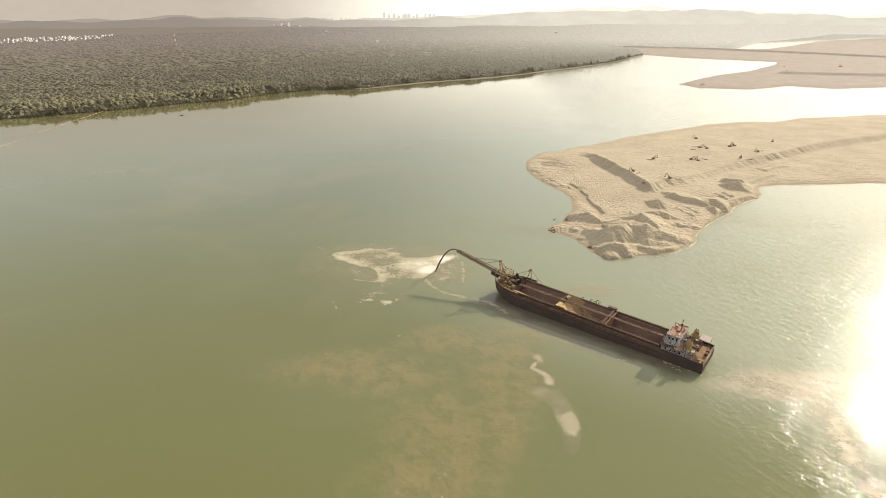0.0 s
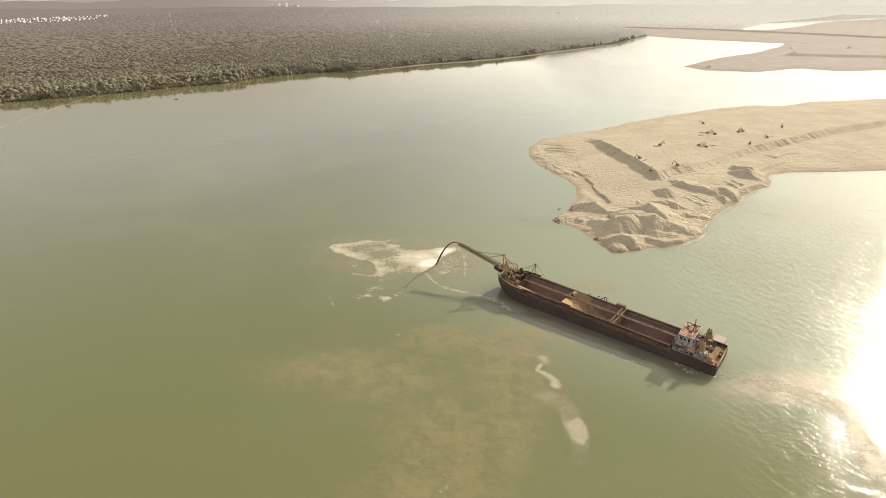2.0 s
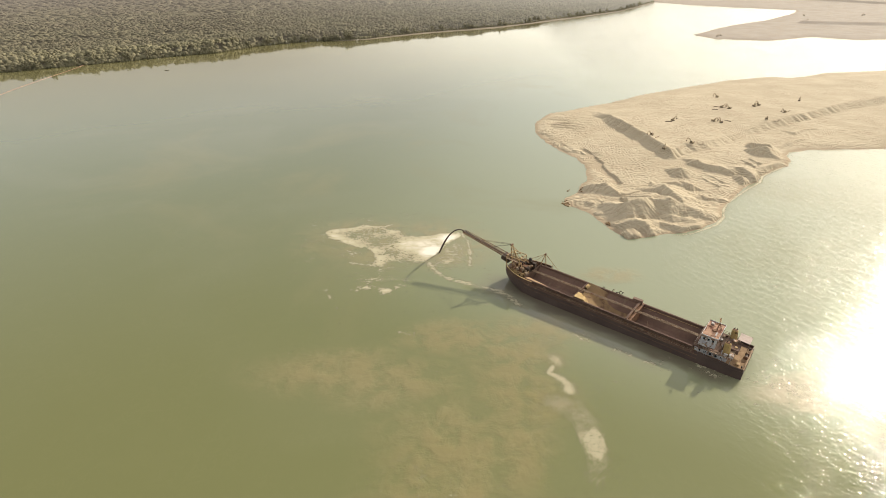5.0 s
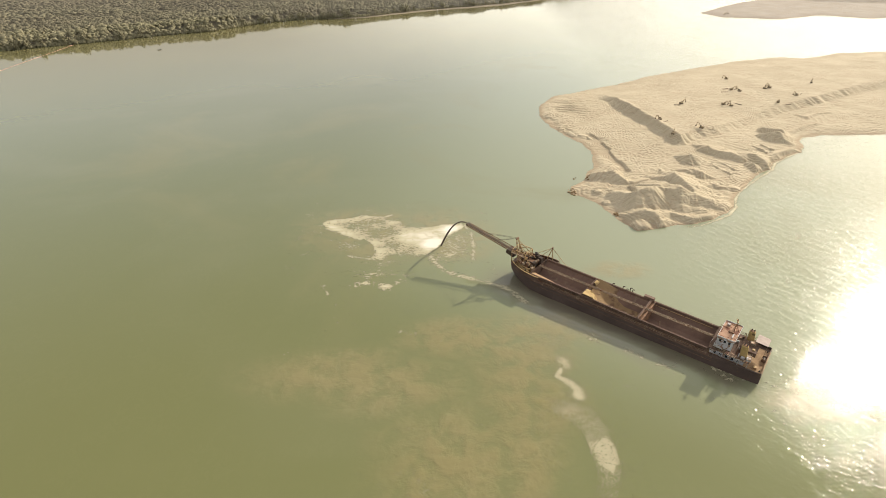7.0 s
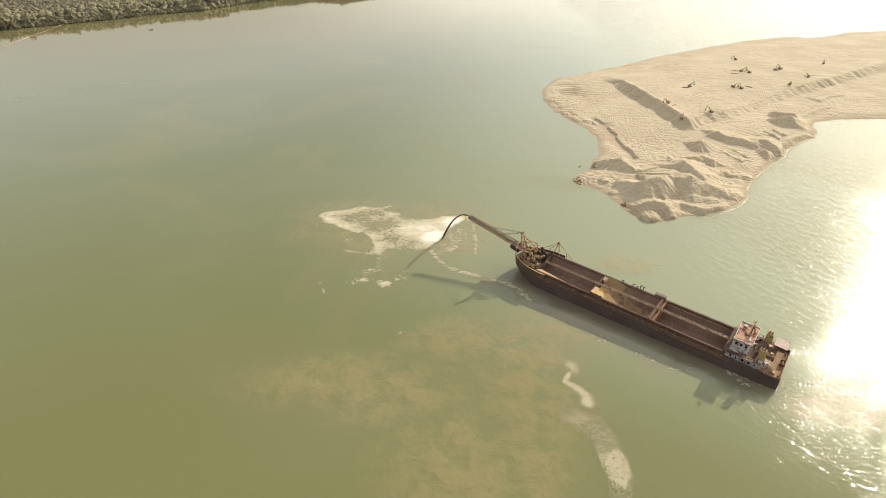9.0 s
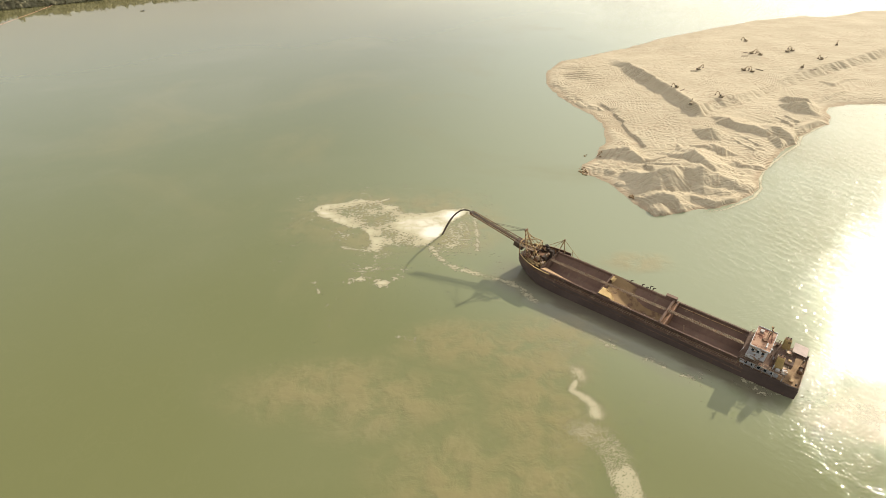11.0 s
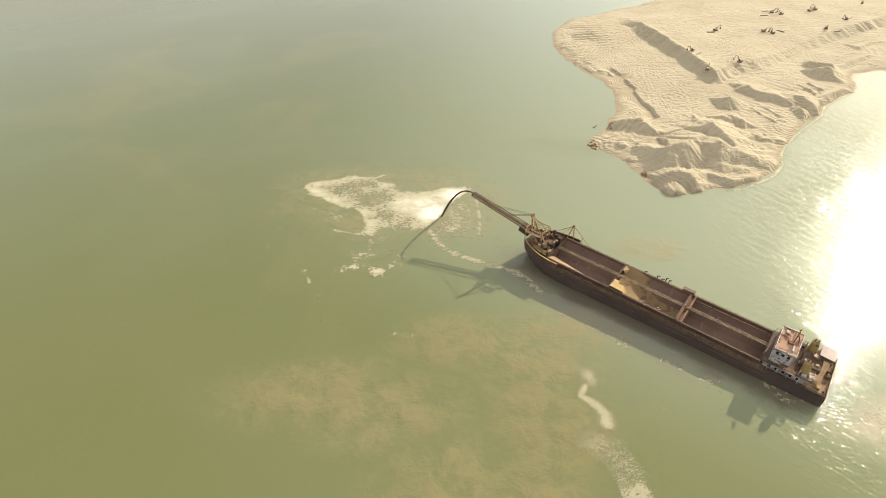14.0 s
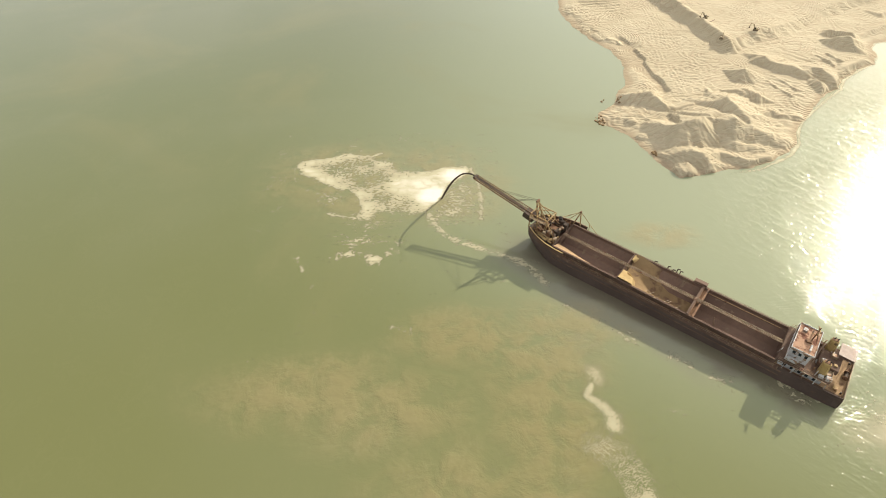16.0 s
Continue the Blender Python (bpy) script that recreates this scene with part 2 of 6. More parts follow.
    edge = g.math("ADD", x, g.math("ADD", g.math("MULTIPLY", y, -0.10), g.math("MULTIPLY", gust, 60.0)))
    lane = g.math("MULTIPLY", g.ramp(edge, 68.0, 150.0, 0.05, 1.05), g.math("MULTIPLY", g.ramp(gust, 0.30, 0.62, 0.9, 1.08), g.ramp(y, 190.0, 330.0, 1.0, 0.42)))
    # cat's-paws: the ripples come in patches
    lane = g.math("MULTIPLY", lane, g.ramp(g.noise(g.turned(at, -50.0, 0.22, 0.36), 1.0, 3, 0.6, 0.4), 0.38, 0.66, 0.35, 1.7))
    n = g.bump(g.math("MULTIPLY", mid, lane), 1.0, WAVE_LONG)
    n = g.bump(g.math("MULTIPLY", small, lane), 1.0, WAVE_SHORT, n)
    # rings pushed out by the propeller
    d = g.vec("LENGTH", g.vec("MULTIPLY", g.vec("SUBTRACT", at, (92.0, 152.0, 0.0)), (1.0, 1.0, 0.0)), (0, 0, 0))
    ring = g.math("SINE", g.math("ADD", g.math("MULTIPLY", d, 5.0), g.math("MULTIPLY", g.noise(at, 0.16, 3, 0.55, 0.5), 30.0)))
    ring = g.math("MULTIPLY", ring, g.math("MULTIPLY", g.math("MULTIPLY", g.ramp(d, 60.0, 10.0), g.ramp(x, 66.0, 92.0)), g.ramp(g.noise(at, 0.06, 3), 0.35, 0.6)))
    g.set(Coat_Normal=g.bump(ring, 1.0, 0.025, n))
    return g.m


def leaf_material(name, a, b, c2):
    g = Graph(name)
    at = g.where("Position")
    c = g.mix(g.island(), a, b)
    c = g.mix(g.ramp(g.noise(at, 0.012, 3), 0.4, 0.7, 0.0, 0.7), c, c2)
    c = g.mix(g.ramp(g.noise(at, 0.8, 4, 0.7), 0.4, 0.7, 0.0, 0.5), c, tuple(0.8 * v for v in a))
    g.set(Base_Color=c, Roughness=0.9, Specular_IOR_Level=0.1)
    g.set(Normal=g.bump(g.noise(at, 1.2, 5, 0.7), 0.6, 0.5))
    return g.m


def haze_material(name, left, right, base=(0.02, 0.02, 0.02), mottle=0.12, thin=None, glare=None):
    """The far distance, with haze put in as glow: paler towards the sun's side."""
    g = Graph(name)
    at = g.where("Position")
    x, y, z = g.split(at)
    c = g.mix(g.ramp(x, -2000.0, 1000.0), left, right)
    # extra glow on the sun's side, added for the water to mirror
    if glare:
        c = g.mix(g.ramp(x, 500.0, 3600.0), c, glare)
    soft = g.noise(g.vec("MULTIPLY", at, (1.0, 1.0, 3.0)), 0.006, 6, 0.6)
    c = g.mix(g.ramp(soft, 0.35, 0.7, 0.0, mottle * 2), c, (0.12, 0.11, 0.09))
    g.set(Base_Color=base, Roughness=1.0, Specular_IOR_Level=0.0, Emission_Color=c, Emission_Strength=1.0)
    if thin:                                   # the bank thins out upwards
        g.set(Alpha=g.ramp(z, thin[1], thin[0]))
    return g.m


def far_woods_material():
    """Distant woods: haze painted as glow over darkened leaves, growing with distance and sunward."""
    g = Graph("woods_with_haze_glow")
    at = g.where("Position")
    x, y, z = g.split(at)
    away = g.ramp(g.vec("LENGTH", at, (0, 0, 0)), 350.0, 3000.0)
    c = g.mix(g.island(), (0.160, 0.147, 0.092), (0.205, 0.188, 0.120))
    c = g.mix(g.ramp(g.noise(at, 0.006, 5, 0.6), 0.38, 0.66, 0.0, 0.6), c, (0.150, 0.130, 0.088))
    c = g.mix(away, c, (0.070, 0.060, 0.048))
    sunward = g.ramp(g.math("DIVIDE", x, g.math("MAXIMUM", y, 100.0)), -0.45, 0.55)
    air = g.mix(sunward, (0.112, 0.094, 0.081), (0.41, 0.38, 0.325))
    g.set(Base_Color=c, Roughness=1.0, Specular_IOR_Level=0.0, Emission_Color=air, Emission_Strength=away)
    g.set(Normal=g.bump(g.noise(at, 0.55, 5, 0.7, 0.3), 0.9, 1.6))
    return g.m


def foam_material(name, dotted):
    g = Graph(name)
    at = g.where("Position")
    thick = g.t.nodes.new("ShaderNodeAttribute")
    thick.attribute_name = "thick"
    full = thick.outputs["Fac"]
    lace = g.noise(g.vec("MULTIPLY", at, (0.8, 1.2, 1.0)), 0.9, 8, 0.72, 0.6)
    bent = g.vec("ADD", g.vec("MULTIPLY", at, (0.75, 1.0, 0.0)), g.vec("MULTIPLY", (1.6, 1.6, 0.0), lace))
    if dotted:
        pattern = g.math("MULTIPLY", g.math("SUBTRACT", 0.45, g.cells(bent, 4.2)), 1.5)
        t = g.math("ADD", full, g.math("ADD", pattern, g.math("MULTIPLY", g.math("SUBTRACT", lace, 0.5), 0.7)))
    else:
        # strings and cells of froth, drawn out by the current
        strand = g.math("SUBTRACT", 0.34, g.math("ABSOLUTE", g.math("MULTIPLY", g.math("SUBTRACT", g.noise(g.vec("MULTIPLY", at, (0.75, 1.1, 1.0)), 0.34, 6, 0.62, 1.4), 0.5), 4.0)))
        pattern = g.math("MULTIPLY", g.math("SUBTRACT", g.cells(bent, 1.3), 0.42), 0.6)
        t = g.math("ADD", g.math("ADD", full, g.math("MULTIPLY", strand, 0.5)), g.math("ADD", pattern, g.math("MULTIPLY", g.math("SUBTRACT", lace, 0.5), 1.6)))
    white = g.ramp(full, 0.45, 1.05)
    g.set(Base_Color=g.mix(white, (0.335, 0.300, 0.180) if dotted else (0.43, 0.385, 0.25), (0.385, 0.345, 0.22) if dotted else (0.74, 0.69, 0.58)), Roughness=0.85, Alpha=g.math("MULTIPLY", g.ramp(t, 0.10, 0.36), g.math("MULTIPLY", g.ramp(full, -0.35, -0.1), g.ramp(full, 0.0, 0.6, 0.60, 0.96))))
    g.set(Normal=g.bump(lace, 0.35, 0.25))
    return g.m


M["sand"], M["water"] = sand_material("raw_sand", (0.415, 0.350, 0.240), (0.478, 0.406, 0.284)), water_material()
# the haze over the far spit is painted in as a greyer sand
M["spit_sand"] = sand_material("haze_greyed_sand", (0.31, 0.272, 0.228), (0.36, 0.32, 0.27))
M["foam"], M["scum"] = foam_material("sandy_foam", False), foam_material("cream_scum", True)
M["leaf"] = leaf_material("mangrove_leaves", (0.185, 0.168, 0.102), (0.230, 0.208, 0.128), (0.205, 0.182, 0.118))
M["mud_shade"] = worn("tan_mud", (0.25, 0.205, 0.145), (0.20, 0.165, 0.115), 0.85, 0.0, 0.3, 0.03)
M["haze_near"] = haze_material("hills_haze_glow", (0.182, 0.153, 0.132), (0.46, 0.43, 0.37), mottle=0.06)
M["haze_far"] = haze_material("far_hills_haze_glow", (0.235, 0.200, 0.172), (0.60, 0.56, 0.48), mottle=0.06)
M["tower_haze"] = haze_material("far_towers_haze_glow", (0.34, 0.30, 0.255), (0.50, 0.47, 0.41), mottle=0.0)
M["haze_bank"] = haze_material("haze_sheet_glow", (0.33, 0.285, 0.238), (1.0, 0.95, 0.82), mottle=0.03, thin=(300.0, 1250.0), glare=(1.9, 1.8, 1.55))
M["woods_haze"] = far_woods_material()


# ---- building blocks ----
def finish(name, bm, material, smooth=False):
    me = bpy.data.meshes.new(name)
    bm.to_mesh(me)
    bm.free()
    me.materials.append(M[material])
    if smooth:
        me.polygons.foreach_set("use_smooth", [True] * len(me.polygons))
    return new(name, me)


def part(name, bm, material, parent, label="", smooth=False):
    ob = finish(name, bm, material, smooth)
    ob.parent = parent
    if label:
        ob["label"] = label
    return ob


def thing(name, m, label, category, group="", kind=""):
    ob = new(name)
    ob.matrix_basis = m
    return tagged(ob, label, category, group, kind)


def sheet(name, verts, faces, material, smooth=False):
    me = bpy.data.meshes.new(name)
    verts, faces = np.asarray(verts, np.float32), np.asarray(faces, np.int32)
    k = faces.shape[1]
    me.vertices.add(len(verts))
    me.vertices.foreach_set("co", verts.ravel())
    me.loops.add(faces.size)
    me.loops.foreach_set("vertex_index", faces.ravel())
    me.polygons.add(len(faces))
    me.polygons.foreach_set("loop_start", np.arange(0, faces.size, k, dtype=np.int32))
    me.polygons.foreach_set("use_smooth", np.full(len(faces), smooth))
    me.update(calc_edges=True)
    me.materials.append(M[material])
    return new(name, me)


def box(bm, c, s, rot=(0, 0, 0), bevel=0.0, taper=1.0):
    r = bmesh.ops.create_cube(bm, size=1.0)
    vs = r["verts"]
    for v in vs:
        k = taper if v.co.z > 0 else 1.0
        v.co = Vector((v.co.x * s[0] * k, v.co.y * s[1] * k, v.co.z * s[2]))
    if bevel:
        es = list({e for v in vs for e in v.link_edges})
        out = bmesh.ops.bevel(bm, geom=es, offset=bevel, segments=1, affect="EDGES")
        vs = list({v for f in out["faces"] for v in f.verts} | {v for v in vs if v.is_valid})
    bmesh.ops.transform(bm, matrix=pose(*c, *rot), verts=vs)
    return bm


def rod(bm, a, b, r, seg=8, r2=None, caps=True):
    a, b = Vector(a), Vector(b)
    d = b - a
    m = Matrix.Translation((a + b) / 2) @ d.to_track_quat("Z", "Y").to_matrix().to_4x4()
    bmesh.ops.create_cone(bm, cap_ends=caps, segments=seg, radius1=r, radius2=r if r2 is None else r2, depth=d.length, matrix=m)
    return bm


def bar(bm, a, b, w, h=None):
    """A square bar from a to b."""
    a, b = Vector(a), Vector(b)
    d = b - a
    m = Matrix.Translation((a + b) / 2) @ d.to_track_quat("X", "Z").to_matrix().to_4x4() @ Matrix.Diagonal((d.length, w, h or w, 1))
    bmesh.ops.create_cube(bm, size=1.0, matrix=m)
    return bm


def ball(bm, c, r, sub=1, squash=1.0, jitter=0.0):
    out = bmesh.ops.create_icosphere(bm, subdivisions=sub, radius=1.0)
    for v in out["verts"]:
        k = r * (1 + random.uniform(-jitter, jitter))
        v.co = Vector((c[0] + v.co.x * k, c[1] + v.co.y * k, c[2] + v.co.z * k * squash))
    return bm


def fresh():
    return bmesh.new()


def lattice(seed, n=256):
    return np.random.RandomState(seed).rand(n, n)


def value_noise(x, y, seed=0):
    g = lattice(seed)
    xi, yi = np.floor(x).astype(int), np.floor(y).astype(int)
    fx, fy = x - xi, y - yi
    fx, fy = fx * fx * (3 - 2 * fx), fy * fy * (3 - 2 * fy)
    x0, x1, y0, y1 = xi % 256, (xi + 1) % 256, yi % 256, (yi + 1) % 256
    return (g[x0, y0] * (1 - fx) + g[x1, y0] * fx) * (1 - fy) + (g[x0, y1] * (1 - fx) + g[x1, y1] * fx) * fy


def fbm(x, y, octaves=4, seed=0):
    v, a, s = 0.0, 0.5, 0.0
    for i in range(octaves):
        v, s = v + a * value_noise(x * 2 ** i + 17.3 * i, y * 2 ** i - 9.1 * i, seed + i), s + a
        a *= 0.5
    return v / s


def smooth(x, a, b):
    t = np.clip((x - a) / (b - a), 0, 1)
    return t * t * (3 - 2 * t)


def inside(px, py, poly):
    """Distance to the outline, positive inside it."""
    p = np.asarray(poly, float)
    q = np.roll(p, -1, 0)
    best, odd = np.full(px.shape, 1e18), np.zeros(px.shape, bool)
    for (ax, ay), (bx, by) in zip(p, q):
        dx, dy = bx - ax, by - ay
        t = np.clip(((px - ax) * dx + (py - ay) * dy) / (dx * dx + dy * dy), 0, 1)
        best = np.minimum(best, (px - ax - t * dx) ** 2 + (py - ay - t * dy) ** 2)
        cross = (ay > py) != (by > py)
        with np.errstate(divide="ignore", invalid="ignore"):
            odd ^= cross & (px < (bx - ax) * (py - ay) / (by - ay if by != ay else 1e-9) + ax)
    return np.where(odd, 1, -1) * np.sqrt(best)


def along(px, py, line):
    """Distance to an open line, and how far along it (0 to 1) the nearest place is."""
    best, where, seen = np.full(px.shape, 1e18), np.zeros(px.shape), 0.0
    total = sum(math.dist(a, b) for a, b in zip(line, line[1:]))
    for (ax, ay), (bx, by) in zip(line, line[1:]):
        dx, dy = bx - ax, by - ay
        t = np.clip(((px - ax) * dx + (py - ay) * dy) / (dx * dx + dy * dy), 0, 1)
        d = (px - ax - t * dx) ** 2 + (py - ay - t * dy) ** 2
        w = (seen + t * math.hypot(dx, dy)) / total
        where = np.where(d < best, w, where)
        best = np.minimum(best, d)
        seen += math.hypot(dx, dy)
    return np.sqrt(best), where


def grid_faces(nx, ny):
    i = np.arange((nx - 1) * (ny - 1))
    a = (i // (ny - 1)) * ny + i % (ny - 1)
    return np.stack([a, a + ny, a + ny + 1, a + 1], 1)


# ---- water ----
def make_water():
    xs = np.concatenate([-np.geomspace(7000, 20, 30), np.geomspace(20, 7000, 30)])
    ys = np.concatenate([-np.geomspace(3000, 20, 20), np.geomspace(20, 7000, 30)])
    X, Y = np.meshgrid(xs, ys, indexing="ij")
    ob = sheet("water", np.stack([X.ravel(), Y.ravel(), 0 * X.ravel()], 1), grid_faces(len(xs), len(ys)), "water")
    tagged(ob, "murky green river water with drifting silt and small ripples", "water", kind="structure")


make_water()

# ---- the sand island ----
ISLAND = [(68, 431), (87, 461), (118, 481), (145, 495), (178, 524), (230, 555), (295, 593), (347, 610), (366, 603), (418, 629), (536, 652), (800, 700), (1300, 760),
          (1300, 430), (700, 385), (322, 366), (256, 362), (236, 364), (222, 358), (216, 351), (212, 340), (205, 332), (196, 326), (182, 315), (175, 305), (164, 296), (152, 285), (144, 277),
          (138, 269), (134, 260), (127, 252), (119, 247), (111, 242.5), (97, 239.5), (88, 238), (80, 238), (75, 248), (71, 262), (66, 271), (61, 275), (62, 282),
          (70, 291), (75, 300), (80, 309), (84, 323), (85, 337), (82, 348), (76, 361), (70, 380), (66, 405)]
BANK_SOUTH = [(136, 336), (152, 351), (174, 362), (203, 383), (231, 403), (261, 420), (294, 440), (337, 465), (520, 545), (1300, 640)]


def ridge(h, X, Y, soft, line, steep, back, seed, foot=1.5):
    """Tipped sand along a line of (x, y, height): steep to the south-west, trailing off behind, with rills down its slopes."""
    reach = max(p[2] for p in line) / min(steep, back) + 6.0
    near = (X > min(p[0] for p in line) - reach) & (X < max(p[0] for p in line) + reach) & (Y > min(p[1] for p in line) - reach) & (Y < max(p[1] for p in line) + reach)
    if not near.any():
        return h
    x, y = X[near], Y[near]
    wx, wy = x + 1.6 * (fbm(x * 0.17, y * 0.17, 3, seed) - 0.5), y + 1.6 * (fbm(x * 0.17, y * 0.17, 3, seed + 9) - 0.5)
    best, top, ox, oy, run, gone = np.full(x.shape, 1e18), np.zeros(x.shape), np.zeros(x.shape), np.zeros(x.shape), np.zeros(x.shape), 0.0
    for (ax, ay, at), (bx, by, bt) in zip(line, line[1:]):
        dx, dy = bx - ax, by - ay
        t = np.clip(((wx - ax) * dx + (wy - ay) * dy) / (dx * dx + dy * dy), 0, 1)
        ex, ey = wx - ax - t * dx, wy - ay - t * dy
        d = ex * ex + ey * ey
        won = d < best
        best = np.where(won, d, best)
        top, ox, oy = np.where(won, at + t * (bt - at), top), np.where(won, ex, ox), np.where(won, ey, oy)
        run = np.where(won, gone + t * math.hypot(dx, dy), run)
        gone += math.hypot(dx, dy)
    d = np.sqrt(best)
    shade = smooth((-0.6 * ox - 0.8 * oy) / np.maximum(d, 0.3), -0.5, 0.6)
    slope = back + (steep - back) * shade
    bearing = np.arctan2(oy, ox)
    rill = np.abs(value_noise(run * 0.55 + bearing * 2.4 + 60, d * 0.04 + 3, seed + 3) - 0.5) + 0.5 * np.abs(value_noise(run * 1.3 + bearing * 5.5 + 60, d * 0.06 + 3, seed + 5) - 0.5)
    d = d * (1 + 0.5 * (rill - 0.36))
    v = foot + top * (0.92 + 0.16 * value_noise(run * 0.35 + 9, run * 0, seed)) - slope * (np.sqrt(d * d + 0.09) - 0.3)
    out = h.copy()
    out[near] = h[near] + (np.maximum(h[near], v) - h[near]) * soft[near]
    return out


def ruts(X, Y, line, half, pitch, depth, seed):
    """Wheel ruts that follow a bent way."""
    d, w = along(X, Y, line)
    side = 2.2 * (fbm(X * 0.08, Y * 0.08, 2, seed) - 0.5)
    wave = np.sin((d + side) * 6.283 / pitch)
    fade = np.exp(-(d / half) ** 4) * smooth(w, 0.0, 0.06) * smooth(1 - w, 0.0, 0.06)
    return depth * fade * np.sign(wave) * np.abs(wave) ** 0.6 * smooth(fbm(X * 0.1, Y * 0.1, 2, seed + 1), 0.3, 0.5)


TRACKS = (([(119, 435), (116, 409), (114, 375), (114, 342), (123, 331), (142, 332)], 4.5, 1.7, 0.16, 600), ([(88, 386), (103, 401), (117, 389), (126, 374), (125, 354)], 4.0, 1.8, 0.13, 610),
          ([(112, 375), (105, 340), (101, 308), (101, 296)], 5.0, 1.9, 0.18, 620), ([(104, 320), (103, 305), (109, 302), (117, 311)], 5.0, 1.5, 0.20, 630), ([(85, 378), (102, 368), (112, 364)], 5.0, 2.6, 0.22, 640),
          ([(137, 345), (160, 348), (185, 372), (215, 392)], 4.0, 2.0, 0.12, 650), ([(150, 410), (170, 430), (205, 440), (240, 470)], 5.0, 2.2, 0.14, 660), ([(140, 285), (152, 297), (168, 305)], 3.0, 1.8, 0.12, 670))


def furrows(X, Y, cx, cy, rx, ry, turn, pitch, depth, seed):
    """Parallel ruts over an oval of ground."""
    c, s = math.cos(radians(turn)), math.sin(radians(turn))
    u, v = (X - cx) * c + (Y - cy) * s, -(X - cx) * s + (Y - cy) * c
    m = np.exp(-((u / rx) ** 4 + (v / ry) ** 4)) * smooth(fbm(X * 0.07, Y * 0.07, 2, seed + 1), 0.35, 0.55)
    wave = np.sin(v * 6.283 / pitch + 5 * fbm(u * 0.05, v * 0.05, 3, seed))
    return 0.55 * depth * m * (np.abs(wave) ** 0.7 * np.sign(wave))


def island_height(X, Y):
    d = inside(X + 5 * (fbm(X * 0.05, Y * 0.05, 3, 3) - 0.5), Y + 5 * (fbm(X * 0.05, Y * 0.05, 3, 9) - 0.5), ISLAND)
    d = d + 2.0 * (fbm(X * 0.25, Y * 0.25, 3, 21) - 0.5)
    h = np.where(d > 0, np.minimum(0.16 * d, 1.0 + 0.035 * d), 0.25 * d)
    h = np.minimum(h, 2.2 + 0.5 * fbm(X * 0.04, Y * 0.04, 3, 30))
    inner = smooth(d, 0.5, 6)
    # the upper fill behind two tipped banks
    line_x = np.interp(Y, [336, 372, 400, 430, 800], [136, 131, 126, 121, 60])
    bank_y = np.interp(X, [p[0] for p in BANK_SOUTH], [p[1] for p in BANK_SOUTH])
    up_w, up_s = X - line_x, (Y - bank_y) * 0.86
    buckets = 3.6 * (1 - np.abs(np.sin(math.pi * (Y + 9 * value_noise(Y * 0.06, Y * 0, 43)) / 19.0))) ** 1.2 + 0.7 * value_noise(Y * 0.35, Y * 0, 44)
    along_s = X * 0.84 + Y * 0.54
    butt = 1.4 * (1 - np.abs(np.sin(math.pi * (along_s + 12 * value_noise(along_s * 0.08, along_s * 0, 45)) / 10.0))) * (0.4 + value_noise(along_s * 0.05, along_s * 0, 47)) + 0.9 * value_noise(along_s * 0.42, up_s * 0.1, 46)
    face_w = np.clip((up_w + 2.6 - buckets) / 6.4, 0, 1)
    face_s = np.clip((up_s + 3.0 - butt) / 6.6, 0, 1)
    rise = np.minimum(face_w, face_s)
    keep = smooth(d, 8, 60) * smooth(X + (Y - 430) * 0.25, 110, 120)
    plateau = 3.3 + 0.9 * fbm(X * 0.02, Y * 0.02, 3, 50)
    h = h + rise * keep * plateau * smooth(d, 0, 30)
    h = h + keep * 0.9 * np.exp(-((up_w - 5.5) / 2.2) ** 2) * smooth(up_s, -2, 4) * (Y < 432)
    # heaps and ridges on the point
    soft = smooth(d, 0.3, 2.6)
    h = ridge(h, X, Y, soft, [(73, 294.5, 0.8), (79, 294, 2.5), (85, 292, 3.8), (88, 288, 2.8), (89.5, 284.5, 2)], 0.72, 0.5, 60)  # the knoll at the west corner
    h = ridge(h, X, Y, soft, [(89.5, 284.5, 1.6), (94.5, 283.5, 1.7), (101, 284.5, 2), (107, 283, 3), (110, 282.5, 5.4)], 0.85, 0.26, 61)  # scarp behind the heaps
    h = ridge(h, X, Y, soft, [(83.5, 265, 3.8), (88, 262, 6.2), (94, 263.5, 7), (103.5, 271, 5.8)], 0.72, 0.35, 62)  # broad western heap
    h = ridge(h, X, Y, soft, [(107.5, 280, 5.5), (111.5, 279.5, 8.6), (114.5, 272, 6.2), (116.5, 264.5, 3.9)], 0.72, 0.42, 63)  # the highest heap and its shoulder
    h = ridge(h, X, Y, soft, [(104, 265, 5.5), (108.5, 264.5, 6.8), (114.5, 263, 4.5)], 0.72, 0.3, 64)
    h = ridge(h, X, Y, soft, [(101, 262.5, 2.1), (107, 256, 1.8), (114.5, 254, 0.8)], 0.5, 0.26, 65)  # rilled apron
    h = ridge(h, X, Y, soft, [(116.5, 273, 4.4), (119, 270.5, 4.4), (122.5, 263.5, 1.6)], 0.45, 0.45, 66)
    h = ridge(h, X, Y, soft, [(130, 298.5, 2.2), (131.5, 292, 2.8), (136, 290.5, 0.8)], 0.7, 0.3, 67)  # small dumped heaps
    h = ridge(h, X, Y, soft, [(120, 299, 1.4), (125, 298, 2.2), (128.5, 295.5, 1.1)], 0.7, 0.3, 68)
    h = ridge(h, X, Y, soft, [(120.5, 293, 1), (122.5, 286.5, 1), (123.5, 280.5, 0.9)], 0.6, 0.4, 69)
    h = ridge(h, X, Y, soft, [(128.5, 279, 0.8), (133, 280.5, 1.3), (135, 279, 0.9), (141, 279, 0.5)], 0.6, 0.26, 70)
